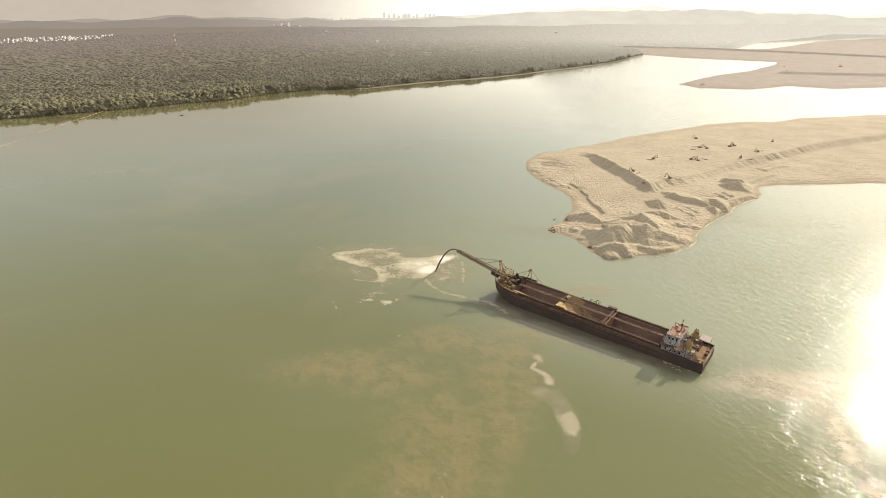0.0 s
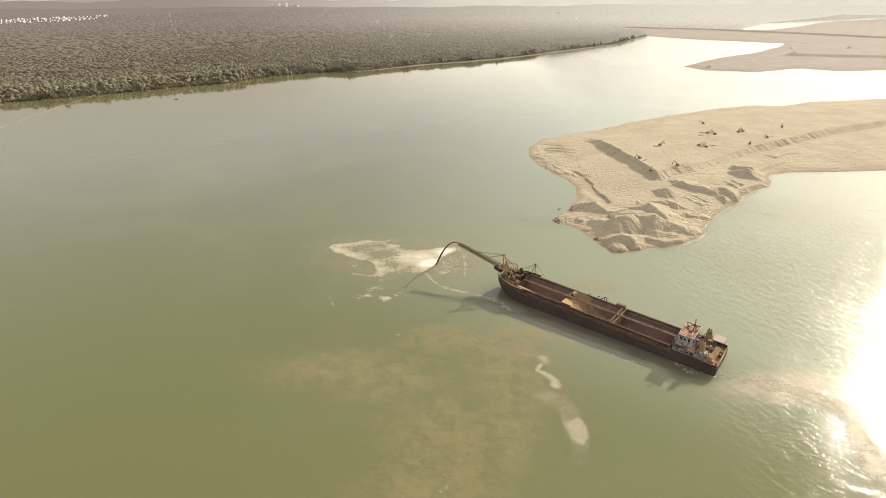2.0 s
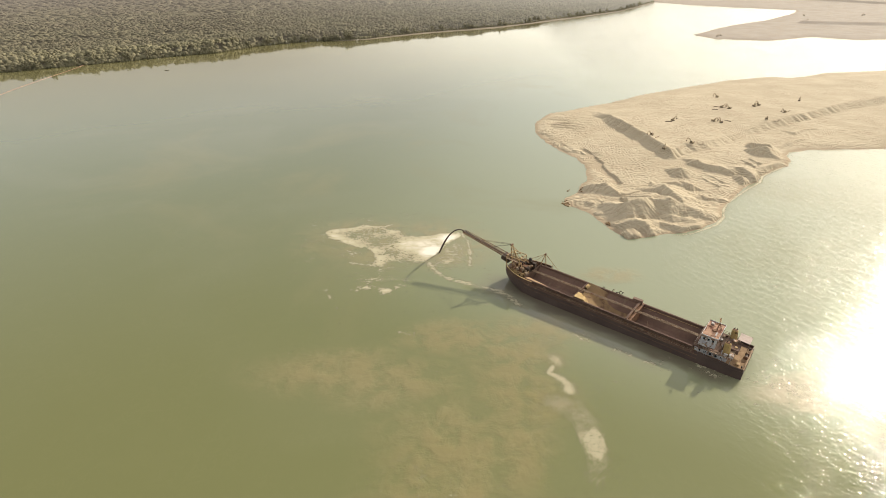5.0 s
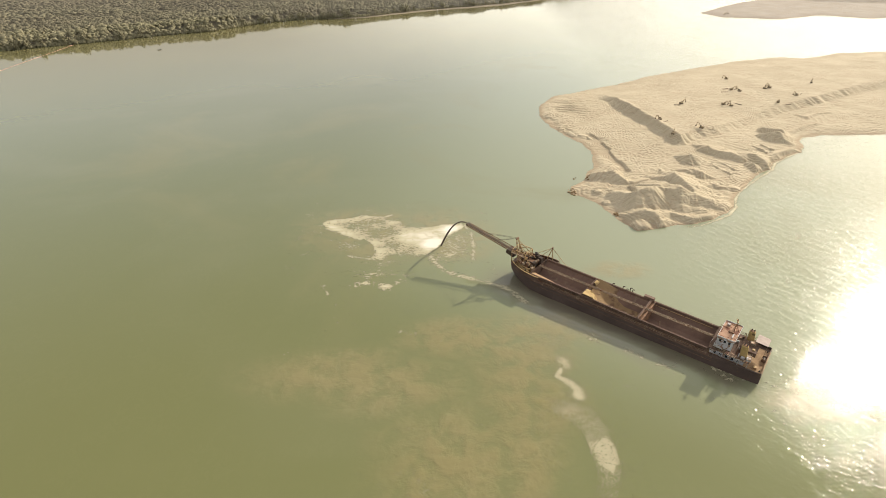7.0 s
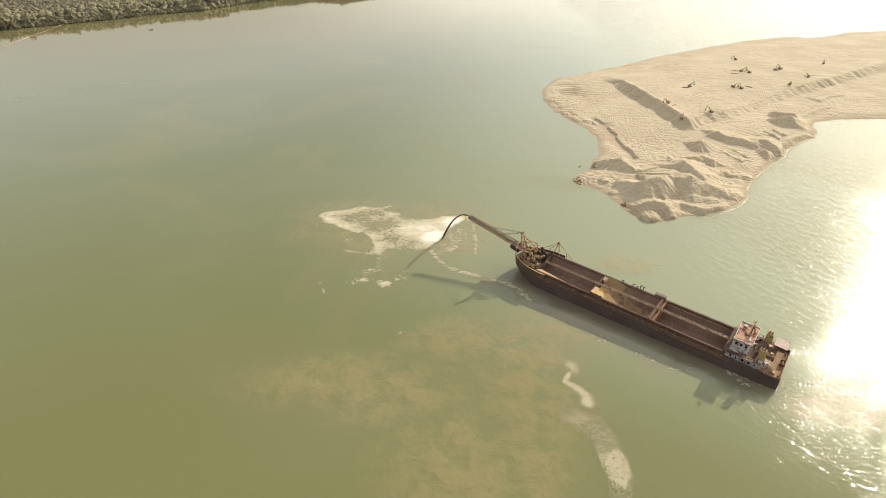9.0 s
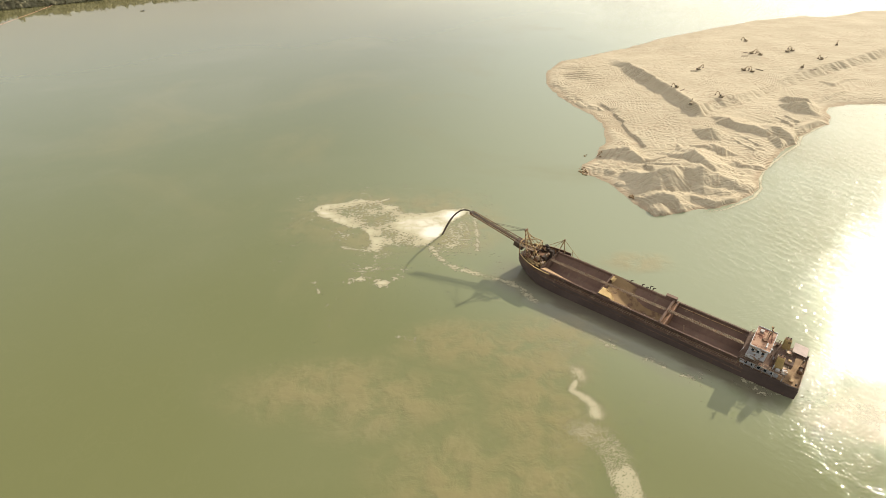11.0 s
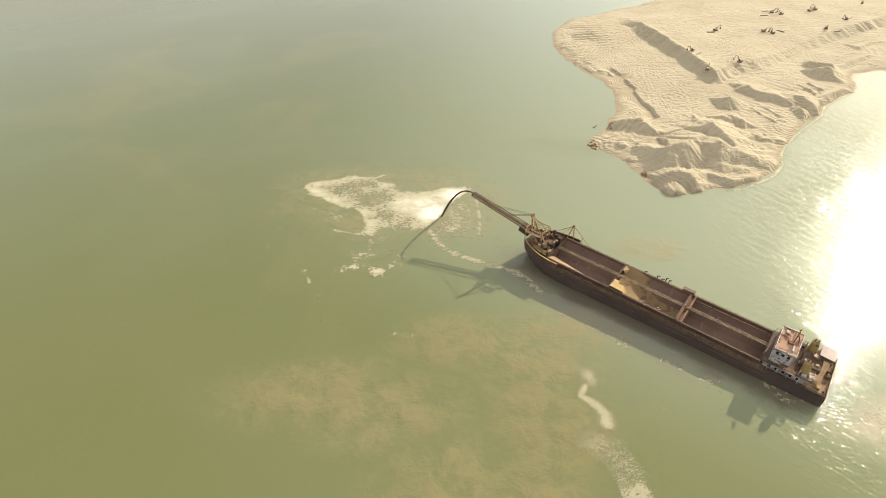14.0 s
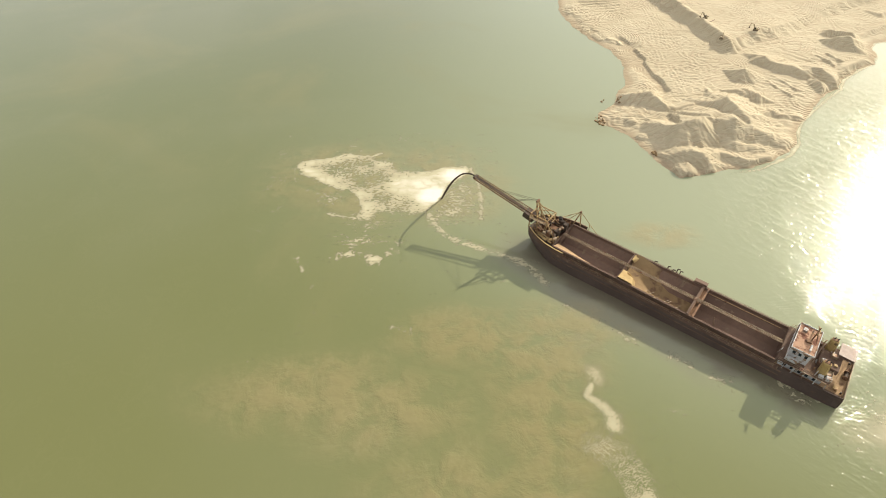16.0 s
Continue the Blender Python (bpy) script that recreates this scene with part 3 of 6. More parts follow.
    h = ridge(h, X, Y, soft, [(80.5, 248.5, 0.8), (84, 248.5, 2.4), (88, 248, 3.2), (91, 246, 2.9), (93, 242.5, 1)], 0.85, 0.3, 71)  # crescent bank at the tip
    h = ridge(h, X, Y, soft, [(94, 253, 0.5), (101.5, 249, 0.7), (108, 245, 0.7), (118, 248, 0.3)], 0.8, 0.26, 72)
    h = ridge(h, X, Y, soft, [(132.5, 313, 4.9), (134, 313.5, 4.9)], 0.72, 0.5, 73)  # lone cone
    h = ridge(h, X, Y, soft, [(143, 329, 0.9), (147, 329.5, 3.1), (150.5, 329.5, 4)], 0.75, 0.5, 74)  # tipped bank running to the shore
    h = ridge(h, X, Y, soft, [(150.5, 329.5, 4), (151.5, 325.5, 3.1), (154.5, 321.5, 3.4), (159.5, 320, 3.2), (163, 315.5, 2.6)], 0.95, 0.26, 75)
    h = ridge(h, X, Y, soft, [(163, 315.5, 2.5), (167.5, 318.5, 3.1), (171.5, 316.5, 3.3), (173, 310, 2.4), (172.5, 304, 0.9)], 0.95, 0.26, 76)
    h = ridge(h, X, Y, soft, [(165.5, 309, 1.8), (166, 306, 1.9), (165.5, 302.5, 0.8)], 0.6, 0.6, 77)
    h = ridge(h, X, Y, soft, [(149.5, 314.5, 0.6), (153.5, 302.5, 0.6)], 0.7, 0.5, 78)  # windrows
    h = ridge(h, X, Y, soft, [(144, 310, 0.6), (148.5, 296, 0.6)], 0.7, 0.5, 79)
    h = ridge(h, X, Y, soft, [(181.5, 338, 0.8), (184, 326.5, 0.8)], 0.8, 0.4, 80)
    h = ridge(h, X, Y, soft, [(174.5, 331, 0.7), (179, 322.5, 0.7)], 0.8, 0.4, 81)
    h = ridge(h, X, Y, soft, [(187.5, 340.5, 0.7), (190, 331.5, 0.7)], 0.8, 0.4, 82)
    h = ridge(h, X, Y, soft, [(175.5, 336, 0.5), (176.5, 326, 0.5)], 0.8, 0.4, 83)
    h = ridge(h, X, Y, soft, [(195, 354, 2.6), (199, 352, 4.3), (202.5, 351, 4.8), (204, 345.5, 2.2)], 0.72, 0.5, 84)  # eastern heaps
    h = ridge(h, X, Y, soft, [(198, 364.5, 1), (201.5, 365, 3.1), (205.5, 363, 3.1), (209.5, 360, 3.6), (210.5, 355.5, 1.9)], 0.75, 0.5, 85)
    h = ridge(h, X, Y, soft, [(180, 319.5, 0.8), (188.5, 324.5, 1.3), (200, 332.5, 0.9)], 0.5, 0.3, 86)
    h = ridge(h, X, Y, soft, [(242, 398.5, 1.4), (245, 392, 1.8), (257.5, 401, 1.6), (268, 403, 1.6)], 0.8, 0.26, 87)
    h = ridge(h, X, Y, soft, [(217.5, 364, 0.6), (230, 372, 1.2), (245, 380.5, 0.8)], 0.6, 0.26, 88)
    for cx, cy, r, top in ((83.8, 241.0, 4.6, 1.6), (93, 240.0, 3.0, 1.1), (73.1, 274.9, 3.0, 0.8), (74.7, 263.7, 2.4, 0.7), (79, 271, 2.0, 0.5)):
        dd = np.hypot((X - cx) / 1.1, Y - cy) + 0.5 * (value_noise(X * 0.6, Y * 0.6, 97) - 0.5)
        h = h + top * smooth(dd, r, r * 0.45)
    # the torn west bank: a low scarp broken into clods
    dwb, w = along(X, Y, [(66, 405), (69, 380), (73, 370), (79, 359), (86, 356), (92, 352)])
    clod = value_noise(X * 0.28, Y * 0.28, 77)
    h = h + np.exp(-(dwb / 5.0) ** 2) * inner * 2.0 * (np.floor(clod * 3.2) / 3.0 - 0.38 + 0.3 * (clod - 0.5))
    for scarp, drop in (([(66, 405), (69, 380), (73, 370), (79, 359), (86, 356), (92, 352)], 2.0), ([(91, 366), (93.5, 352), (95.5, 339.5), (95, 327), (96, 315), (97.5, 299)], 1.9)):
        wob = 3.0 * (fbm(X * 0.22, Y * 0.22, 3, 780) - 0.5)
        dsc, w = along(X + wob, Y + wob, scarp)
        west = smooth(-(X + wob - np.interp(Y, [p[1] for p in scarp[::-1]], [p[0] for p in scarp[::-1]])), -0.5, 0.5)
        h = h - inner * drop * west * np.exp(-(dsc / 5.0) ** 2) * smooth(w, 0, 0.08) * smooth(1 - w, 0, 0.08)
    # wheel ruts and loose ground
    for f in ((82, 424, 17, 24, 4, 4.6, 0.75, 500), (104, 366, 24, 12, -62, 2.6, 0.07, 510), (111, 318, 14, 14, 25, 2.2, 0.08, 525), (178, 332, 14, 12, -40, 4.4, 0.3, 530),
              (150, 306, 13, 10, -42, 3.6, 0.2, 535), (170, 385, 30, 14, 40, 3.2, 0.12, 540), (125, 258, 16, 10, 30, 3.2, 0.35, 545), (260, 470, 50, 30, 10, 5.0, 0.12, 555)):
        h = h + inner * furrows(X, Y, *f)
    for way in TRACKS:
        h = h + 0.45 * inner * ruts(X, Y, *way)
    # worn steps left by blades and small slides
    q = fbm(X * 0.045 + 7, Y * 0.06, 4, 700) * 9
    saw = np.floor(q) + smooth(q - np.floor(q), 0.86, 1.0) - q
    q2 = fbm(X * 0.12 + 3, Y * 0.15, 3, 710) * 7
    saw2 = np.floor(q2) + smooth(q2 - np.floor(q2), 0.8, 1.0) - q2
    rough_zone = smooth(Y + 0.35 * (X - 60), 350, 300)
    h = h + inner * (0.2 + 0.25 * rough_zone) * (saw + 0.5) + inner * 0.10 * (saw2 + 0.5)
    # gullies run down the loose slopes
    fold = np.abs(fbm(X * 0.16, Y * 0.16, 4, 720) - 0.5) * 2
    h = h + inner * rough_zone * 0.2 * (np.minimum(fold, 0.3) - 0.15)
    grain = np.abs(fbm(X * 0.42, Y * 0.36, 3, 730) - 0.5) * 2
    h = h + inner * (0.25 + 0.75 * rough_zone) * 0.2 * (np.minimum(grain, 0.32) - 0.16)
    swirl = np.hypot(X - 112, (Y - 322) * 0.8)
    h = h + inner * 0.09 * np.sin(swirl * 2.4 + 3 * fbm(X * 0.2, Y * 0.2, 2, 82)) * np.exp(-(swirl / 12) ** 4)
    h = h + inner * (0.35 * (fbm(X * 0.12, Y * 0.12, 4, 90) - 0.5) + 0.12 * (fbm(X * 0.45, Y * 0.45, 3, 95) - 0.5))
    return np.where(d < 0, np.minimum(h, -0.05 + 0.2 * d), np.maximum(h, 0.03 + np.minimum(d, 4) * 0.1))


def make_island():
    xs = np.concatenate([np.arange(56, 200, 0.42), np.arange(200, 216, 0.8), np.arange(216, 320, 1.2), np.geomspace(322, 1310, 130)])
    ys = np.concatenate([np.arange(230, 345, 0.42), np.arange(345, 440, 0.6), np.arange(440, 500, 1.3), np.arange(500, 780, 3.2)])
    X, Y = np.meshgrid(xs, ys, indexing="ij")
    H = island_height(X, Y)
    ob = sheet("sand_island", np.stack([X.ravel(), Y.ravel(), H.ravel()], 1), grid_faces(len(xs), len(ys)), "sand", True)
    tagged(ob, "pale dredged sand island with tipped banks, heaps and wheel ruts", "sand island", kind="structure")


make_island()

# ---- the mainland, its spit and dyke ----
SHORE_X = [-4500, -1600, -900, -529, -442, -368, -316, -273, -217, -126, -17, 108, 280, 432, 623, 640, 900, 1047, 1430, 1924, 5000]
SHORE_Y = [-2200, -300, 420, 644, 704, 765, 797, 870, 912, 930, 1019, 1094, 1271, 1441, 1738, 2230, 2060, 2040, 2560, 2900, 5200]


def shore(x):
    return np.interp(x, SHORE_X, SHORE_Y) + 7 * (fbm(x * 0.02, x * 0, 3, 120) - 0.5)


def mud_width(x):
    """Bare mud between trees and water, wider towards the east."""
    return 13.0 * smooth(x, -250, -40) * (0.6 + 0.8 * value_noise(x * 0.012, x * 0, 125))


def land_height(X, Y, S):
    far = np.hypot(X, Y)
    hills = smooth(far, 2600, 4400) * (15 + 45 * fbm(X * 0.0016, Y * 0.0016, 4, 130))
    canopy_top = 5.4 * smooth(S, 12, 34) + 2.6 * smooth(S, 500, 800) + 5.0 * smooth(S, 20, 60) * (fbm(X * 0.03, Y * 0.03, 3, 132) - 0.5)
    return np.where(S < 0, 0.12 * S, np.minimum(0.08 * S, 1.2)) + canopy_top + hills


def make_mainland():
    xs = np.concatenate([np.linspace(-4500, -800, 90), np.linspace(-790, 900, 190), np.linspace(910, 4500, 120)])
    ss = np.concatenate([np.linspace(-12, 12, 7), np.geomspace(16, 600, 60), np.geomspace(600, 6500, 150)])
    k = int(np.searchsorted(xs, 645))
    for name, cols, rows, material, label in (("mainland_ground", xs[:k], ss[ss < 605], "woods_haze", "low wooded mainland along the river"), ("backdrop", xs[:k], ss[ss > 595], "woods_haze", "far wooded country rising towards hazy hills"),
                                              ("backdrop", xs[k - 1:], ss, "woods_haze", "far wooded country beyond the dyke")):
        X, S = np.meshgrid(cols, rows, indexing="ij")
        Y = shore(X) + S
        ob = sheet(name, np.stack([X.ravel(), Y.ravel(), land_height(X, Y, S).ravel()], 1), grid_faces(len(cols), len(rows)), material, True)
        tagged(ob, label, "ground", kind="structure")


make_mainland()


def make_mud():
    xs, w = np.linspace(-240, 632, 240), np.linspace(-0.15, 1.4, 9)
    X, W = np.meshgrid(xs, w, indexing="ij")
    S = W * (mud_width(X) + 1.0)
    Z = np.clip(0.09 * S, -0.3, 1.3) + 0.18 + 0.12 * (fbm(X * 0.08, S * 0.3, 3, 126) - 0.5)
    ob = sheet("mud_bank", np.stack([X.ravel(), (shore(X) + S).ravel(), Z.ravel()], 1), grid_faces(len(xs), len(w)), "mud_shade", True)
    tagged(ob, "strip of bare tan mud below the mangroves", "mud bank", kind="structure")


make_mud()
SPIT = [(416, 975), (426, 920), (503, 895), (593, 936), (642, 897), (738, 914), (1400, 960), (3000, 1400), (4500, 3900), (2300, 2950), (1772, 2670), (1200, 2060), (1000, 1990),
        (720, 2190), (640, 2220), (628, 1760), (685, 1634), (750, 1562), (868, 1453), (855, 1425), (812, 1367), (680, 1224), (539, 1108)]


def spit_height(X, Y):
    d = inside(X, Y, SPIT)
    d = d + 8 * (fbm(X * 0.03, Y * 0.03, 3, 140) - 0.5)
    h = np.where(d > 0, np.minimum(0.1 * d, 1.8), 0.2 * d) + smooth(d, 5, 60) * 1.6 * (fbm(X * 0.01, Y * 0.01, 4, 150) - 0.4)
    dd, _ = along(X, Y, [(640, 2235), (946, 2024), (1106, 1787), (1245, 1575), (1900, 900)])
    h = h + 5.0 * smooth(-dd, -26, -12)
    db, _ = along(X, Y, [(700, 1130), (850, 1080), (1300, 1110)])
    return h + 4.5 * smooth(-db, -18, -8)


def make_spit():
    xs = np.concatenate([np.arange(400, 1300, 6.0), np.geomspace(1310, 4500, 50)])
    ys = np.concatenate([np.arange(880, 2250, 8.0), np.linspace(2260, 3900, 40)])
    X, Y = np.meshgrid(xs, ys, indexing="ij")
    ob = sheet("sand_spit", np.stack([X.ravel(), Y.ravel(), spit_height(X, Y).ravel()], 1), grid_faces(len(xs), len(ys)), "spit_sand", True)
    tagged(ob, "flat reclaimed sand spit with a raised dyke", "sand spit", kind="structure")


make_spit()


# ---- woods ----
def crown_base():
    bm = fresh()
    bmesh.ops.create_icosphere(bm, subdivisions=2, radius=1.0)
    bmesh.ops.delete(bm, geom=[f for f in bm.faces if f.calc_center_median().z < -0.25], context="FACES")
    bm.verts.ensure_lookup_table()
    v = np.array([tuple(q.co) for q in bm.verts])
    f = np.array([[q.index for q in p.verts] for p in bm.faces])
    bm.free()
    return v, f


def small_base():
    bm = fresh()
    bmesh.ops.create_icosphere(bm, subdivisions=1, radius=1.0)
    bmesh.ops.delete(bm, geom=[f for f in bm.faces if f.calc_center_median().z < -0.3], context="FACES")
    bm.verts.ensure_lookup_table()
    v = np.array([tuple(q.co) for q in bm.verts])
    f = np.array([[q.index for q in p.verts] for p in bm.faces])
    bm.free()
    return v, f


def canopy(name, centres, radii, tall, base, material, seed, rough=0.35):
    """Ragged crowns, each turned, stretched and torn on its own."""
    rs = np.random.RandomState(seed)
    bv, bf = base
    n, k = len(centres), len(bv)
    a = rs.rand(n) * 6.28
    c, s = np.cos(a), np.sin(a)
    j = 1 + rough * (rs.rand(n, k, 1) - 0.5) * 2
    v = bv[None] * j
    x, y = v[..., 0] * c[:, None] - v[..., 1] * s[:, None], v[..., 0] * s[:, None] + v[..., 1] * c[:, None]
    r = radii[:, None]
    out = np.stack([centres[:, 0:1] + x * r * (0.8 + 0.4 * rs.rand(n, 1)), centres[:, 1:2] + y * r, centres[:, 2:3] + v[..., 2] * r * tall], -1)
    f = bf[None] + (np.arange(n) * k)[:, None, None]
    return sheet(name, out.reshape(-1, 3), f.reshape(-1, 3), material, True)


def make_woods():
    rs = np.random.RandomState(7)

    def scatter(n, x0, x1, s0, s1):
        x = rs.uniform(x0, x1, n)
        s = rs.uniform(s0, s1, n)
        return x, shore(x) + s + mud_width(x), s

    def rise(x, y):
        return land_height(x, y, y - shore(x)) - 3.5

    big, small = crown_base(), small_base()
    # the belt along the shore
    x, y, s = scatter(17000, -820, 640, 1, 170)
    keep = (y > 300) & (x > -0.95 * y)
    x, y, s = x[keep], y[keep], s[keep]
    r = rs.uniform(1.5, 3.4, len(x))
    lump = fbm(x * 0.035, y * 0.035, 2, 160)
    z = 1.8 + rs.uniform(0, 2.6, len(x)) + (2.5 + 7.5 * lump) * smooth(s, 0, 26)
    near = np.hypot(x, y) < 900
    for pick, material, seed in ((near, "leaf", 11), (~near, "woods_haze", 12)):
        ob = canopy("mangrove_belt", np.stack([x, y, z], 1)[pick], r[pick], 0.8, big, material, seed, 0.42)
        tagged(ob, "dense olive-green mangrove canopy along the shore", "mangrove", kind="stuff")
    x, y, s = scatter(3200, -820, 640, -1, 4)
    keep = (y > 300) & (x > -0.95 * y)
    x, y = x[keep], y[keep]
    ob = canopy("shore_bushes", np.stack([x, y, rs.uniform(0.5, 2.2, len(x))], 1), rs.uniform(1.0, 2.3, len(x)), 1.25, big, "leaf", 13, 0.3)
    tagged(ob, "low mangrove bushes hanging over the water's edge", "bushes", kind="stuff")
    # the woods behind
    x, y, s = scatter(40000, -1300, 640, 120, 960)
    keep = (y > 300) & (x > -1.0 * y)
    x, y = x[keep], y[keep]
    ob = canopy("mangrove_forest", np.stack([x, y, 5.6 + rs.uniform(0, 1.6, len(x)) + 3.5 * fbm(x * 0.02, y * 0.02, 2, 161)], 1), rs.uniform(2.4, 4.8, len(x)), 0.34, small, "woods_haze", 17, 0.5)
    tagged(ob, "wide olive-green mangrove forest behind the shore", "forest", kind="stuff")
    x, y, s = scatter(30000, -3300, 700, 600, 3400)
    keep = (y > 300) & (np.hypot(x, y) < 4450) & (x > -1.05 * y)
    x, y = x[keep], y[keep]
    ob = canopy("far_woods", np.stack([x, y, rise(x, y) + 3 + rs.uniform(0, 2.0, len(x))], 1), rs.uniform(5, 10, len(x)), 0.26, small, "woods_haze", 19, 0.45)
    tagged(ob, "grey-green woods with the haze put in as glow", "woods", kind="stuff")
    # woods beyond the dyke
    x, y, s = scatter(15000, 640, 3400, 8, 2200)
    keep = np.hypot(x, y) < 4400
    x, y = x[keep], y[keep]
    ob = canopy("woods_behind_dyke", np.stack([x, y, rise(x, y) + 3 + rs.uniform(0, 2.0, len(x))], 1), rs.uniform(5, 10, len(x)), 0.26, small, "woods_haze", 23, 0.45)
    tagged(ob, "grey-green woods beyond the dyke", "woods", kind="stuff")


make_woods()


# ---- the far distance ----
def make_backdrop(name, radius, low, high, seed, material, label):
    a = np.radians(np.linspace(-75, 75, 520))
    r = radius
    # low rounded hills on the left, a long slope that sinks towards the right
    ridge_line = np.interp(np.degrees(a), [-75, -45, -30, -25, -18, -5, 5, 12, 22, 40, 75], [70, 85, 100, 118, 104, 100, 122, 160, 165, 90, 80])
    prof = ridge_line * low + high * (fbm(np.degrees(a) * 0.45 + 50, a * 0, 5, seed) - 0.5)
    rows = []
    for z, back in ((-5, 0), (0.5, 12), (1.0, 60)):
        rows.append(np.stack([np.sin(a) * (r + back), np.cos(a) * (r + back), z * prof if z > 0 else np.full(len(a), -5.0)], 1))
    n = len(a)
    v = np.stack(rows, 1).reshape(-1, 3)
    ob = sheet(name, v, grid_faces(n, 3), material, True)
    tagged(ob, label, "hills", kind="structure")


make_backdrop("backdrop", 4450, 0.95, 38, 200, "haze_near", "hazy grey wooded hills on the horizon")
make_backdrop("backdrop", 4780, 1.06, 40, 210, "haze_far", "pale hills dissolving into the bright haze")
make_backdrop("backdrop", 5200, 12.0, 10, 220, "haze_bank", "glowing sheet that stands in for low haze over the horizon")


# ---- the sand carrier ----
# its own axes: x towards the bow from the transom, y to port, z up from the waterline
SHIP = pose(91.0, 151.6, 0.0, 0, 0, 140.7) @ pose(0, 0, 0, 0, -1.3, 0)
DECK, RIM, HALF = 2.9, 4.3, 7.5


def beam_at(x):
    return HALF - 0.4 * max(0, (4 - x) / 4) ** 2 - 4.2 * max(0, (x - 74) / 12) ** 2.2


def hull_mesh():
    bm = fresh()
    stations = [0.0, 1.5, 4, 10, 15.2, 36, 56, 70, 76.0, 78, 81, 83.5, 85.2, 86.0]
    rings = []
    for x in stations:
        b = beam_at(x)
        rise = max(0, (x - 74) / 12)
        flare = 1 - 0.35 * rise
        top = DECK + 0.9 * max(0, (x - 72) / 14)
        pts = [(x - 2.2 * rise, 0, -3.0), (x - 2.2 * rise, b * flare * 0.9, -3.0), (x - 1.2 * rise, b * flare, -1.6), (x - 0.3 * rise, b * (1 - 0.1 * rise), 0.8), (x, b, top)]
        ring = pts + [(p[0], -p[1], p[2]) for p in pts[:0:-1]]
        rings.append([bm.verts.new(p) for p in ring])
    for a, b in zip(rings, rings[1:]):
        over_hold = 15 < a[0].co.x < 75
        for i in range(len(a) - 1):
            if i == 4 and over_hold:
                continue                       # the hopper is open to the sky
            bm.faces.new((a[i], a[i + 1], b[i + 1], b[i]))
        bm.faces.new((a[-1], a[0], b[0], b[-1]))
    bm.faces.new(rings[0][::-1])
    bm.faces.new(rings[-1])
    bmesh.ops.recalc_face_normals(bm, faces=bm.faces)
    return bm


def strip(bm, pts, width, z0, z1, side):
    """A wall that follows the hull's edge."""
    for (xa, ya), (xb, yb) in zip(pts, pts[1:]):
        vs = [bm.verts.new((x, side * (y - o), z)) for x, y in ((xa, ya), (xb, yb)) for o in (0, width) for z in (z0, z1)]
        for q in ((0, 1, 5, 4), (2, 3, 7, 6), (1, 3, 7, 5), (0, 2, 6, 4), (0, 1, 3, 2), (4, 5, 7, 6)):
            bm.faces.new([vs[i] for i in q])
    bmesh.ops.remove_doubles(bm, verts=bm.verts, dist=0.002)
    bmesh.ops.recalc_face_normals(bm, faces=bm.faces)
    return bm


def prism(bm, pts, y0, y1):
    """A profile in x and z, drawn out from y0 to y1."""
    a = [bm.verts.new((x, y0, z)) for x, z in pts]
    b = [bm.verts.new((x, y1, z)) for x, z in pts]
    bm.faces.new(a)
    bm.faces.new(b[::-1])
    for i in range(len(pts)):
        j = (i + 1) % len(pts)
        bm.faces.new((a[i], b[i], b[j], a[j]))
    bmesh.ops.recalc_face_normals(bm, faces=bm.faces)
    return bm


HOLD0, HOLD1, INNER = 15.2, 76.0, 5.9


def hold_mesh():
    """The open hopper: a tub let into the deck."""
    bm = fresh()
    n = 34
    xs = [HOLD0 + (HOLD1 - HOLD0) * i / n for i in range(n + 1)]
    prof = [(-INNER, RIM), (-INNER, RIM - 0.7), (-1.6, 0.35), (1.6, 0.35), (INNER, RIM - 0.7), (INNER, RIM)]
    rows = [[bm.verts.new((x, y, z + 0.06 * random.uniform(-1, 1) * (z < RIM))) for y, z in prof] for x in xs]
    for a, b in zip(rows, rows[1:]):
        for i in range(5):
            bm.faces.new((a[i], a[i + 1], b[i + 1], b[i]))
    bm.faces.new(rows[0])
    bm.faces.new(rows[-1][::-1])
    return bm


def heap_mesh(x0, x1, y0, y1, fn, step=0.35):
    """Loose cargo: a lumpy surface over a rectangle of the hold."""
    nx, ny = int((x1 - x0) / step) + 2, int((y1 - y0) / step) + 2
    X, Y = np.meshgrid(np.linspace(x0, x1, nx), np.linspace(y0, y1, ny), indexing="ij")
    Z = fn(X, Y) + 0.25 * (fbm(X * 0.8, Y * 0.8, 3, 300) - 0.5)
    bm = fresh()
    vs = [[bm.verts.new((X[i, j], Y[i, j], Z[i, j])) for j in range(ny)] for i in range(nx)]
    for i in range(nx - 1):
        for j in range(ny - 1):
            bm.faces.new((vs[i][j], vs[i + 1][j], vs[i + 1][j + 1], vs[i][j + 1]))
    return bm


def railing(bm, pts, h=1.0, r=0.035, gap=1.6):
    for a, b in zip(pts, pts[1:]):
        a, b = Vector(a), Vector(b)
        n = max(1, round((b - a).length / gap))
        for i in range(n + 1):
            p = a.lerp(b, i / n)
            bar(bm, p, p + Vector((0, 0, h)), r * 2)
        for k in (0.5, 1.0):
            bar(bm, a + Vector((0, 0, h * k)), b + Vector((0, 0, h * k)), r * 1.8)
    return bm


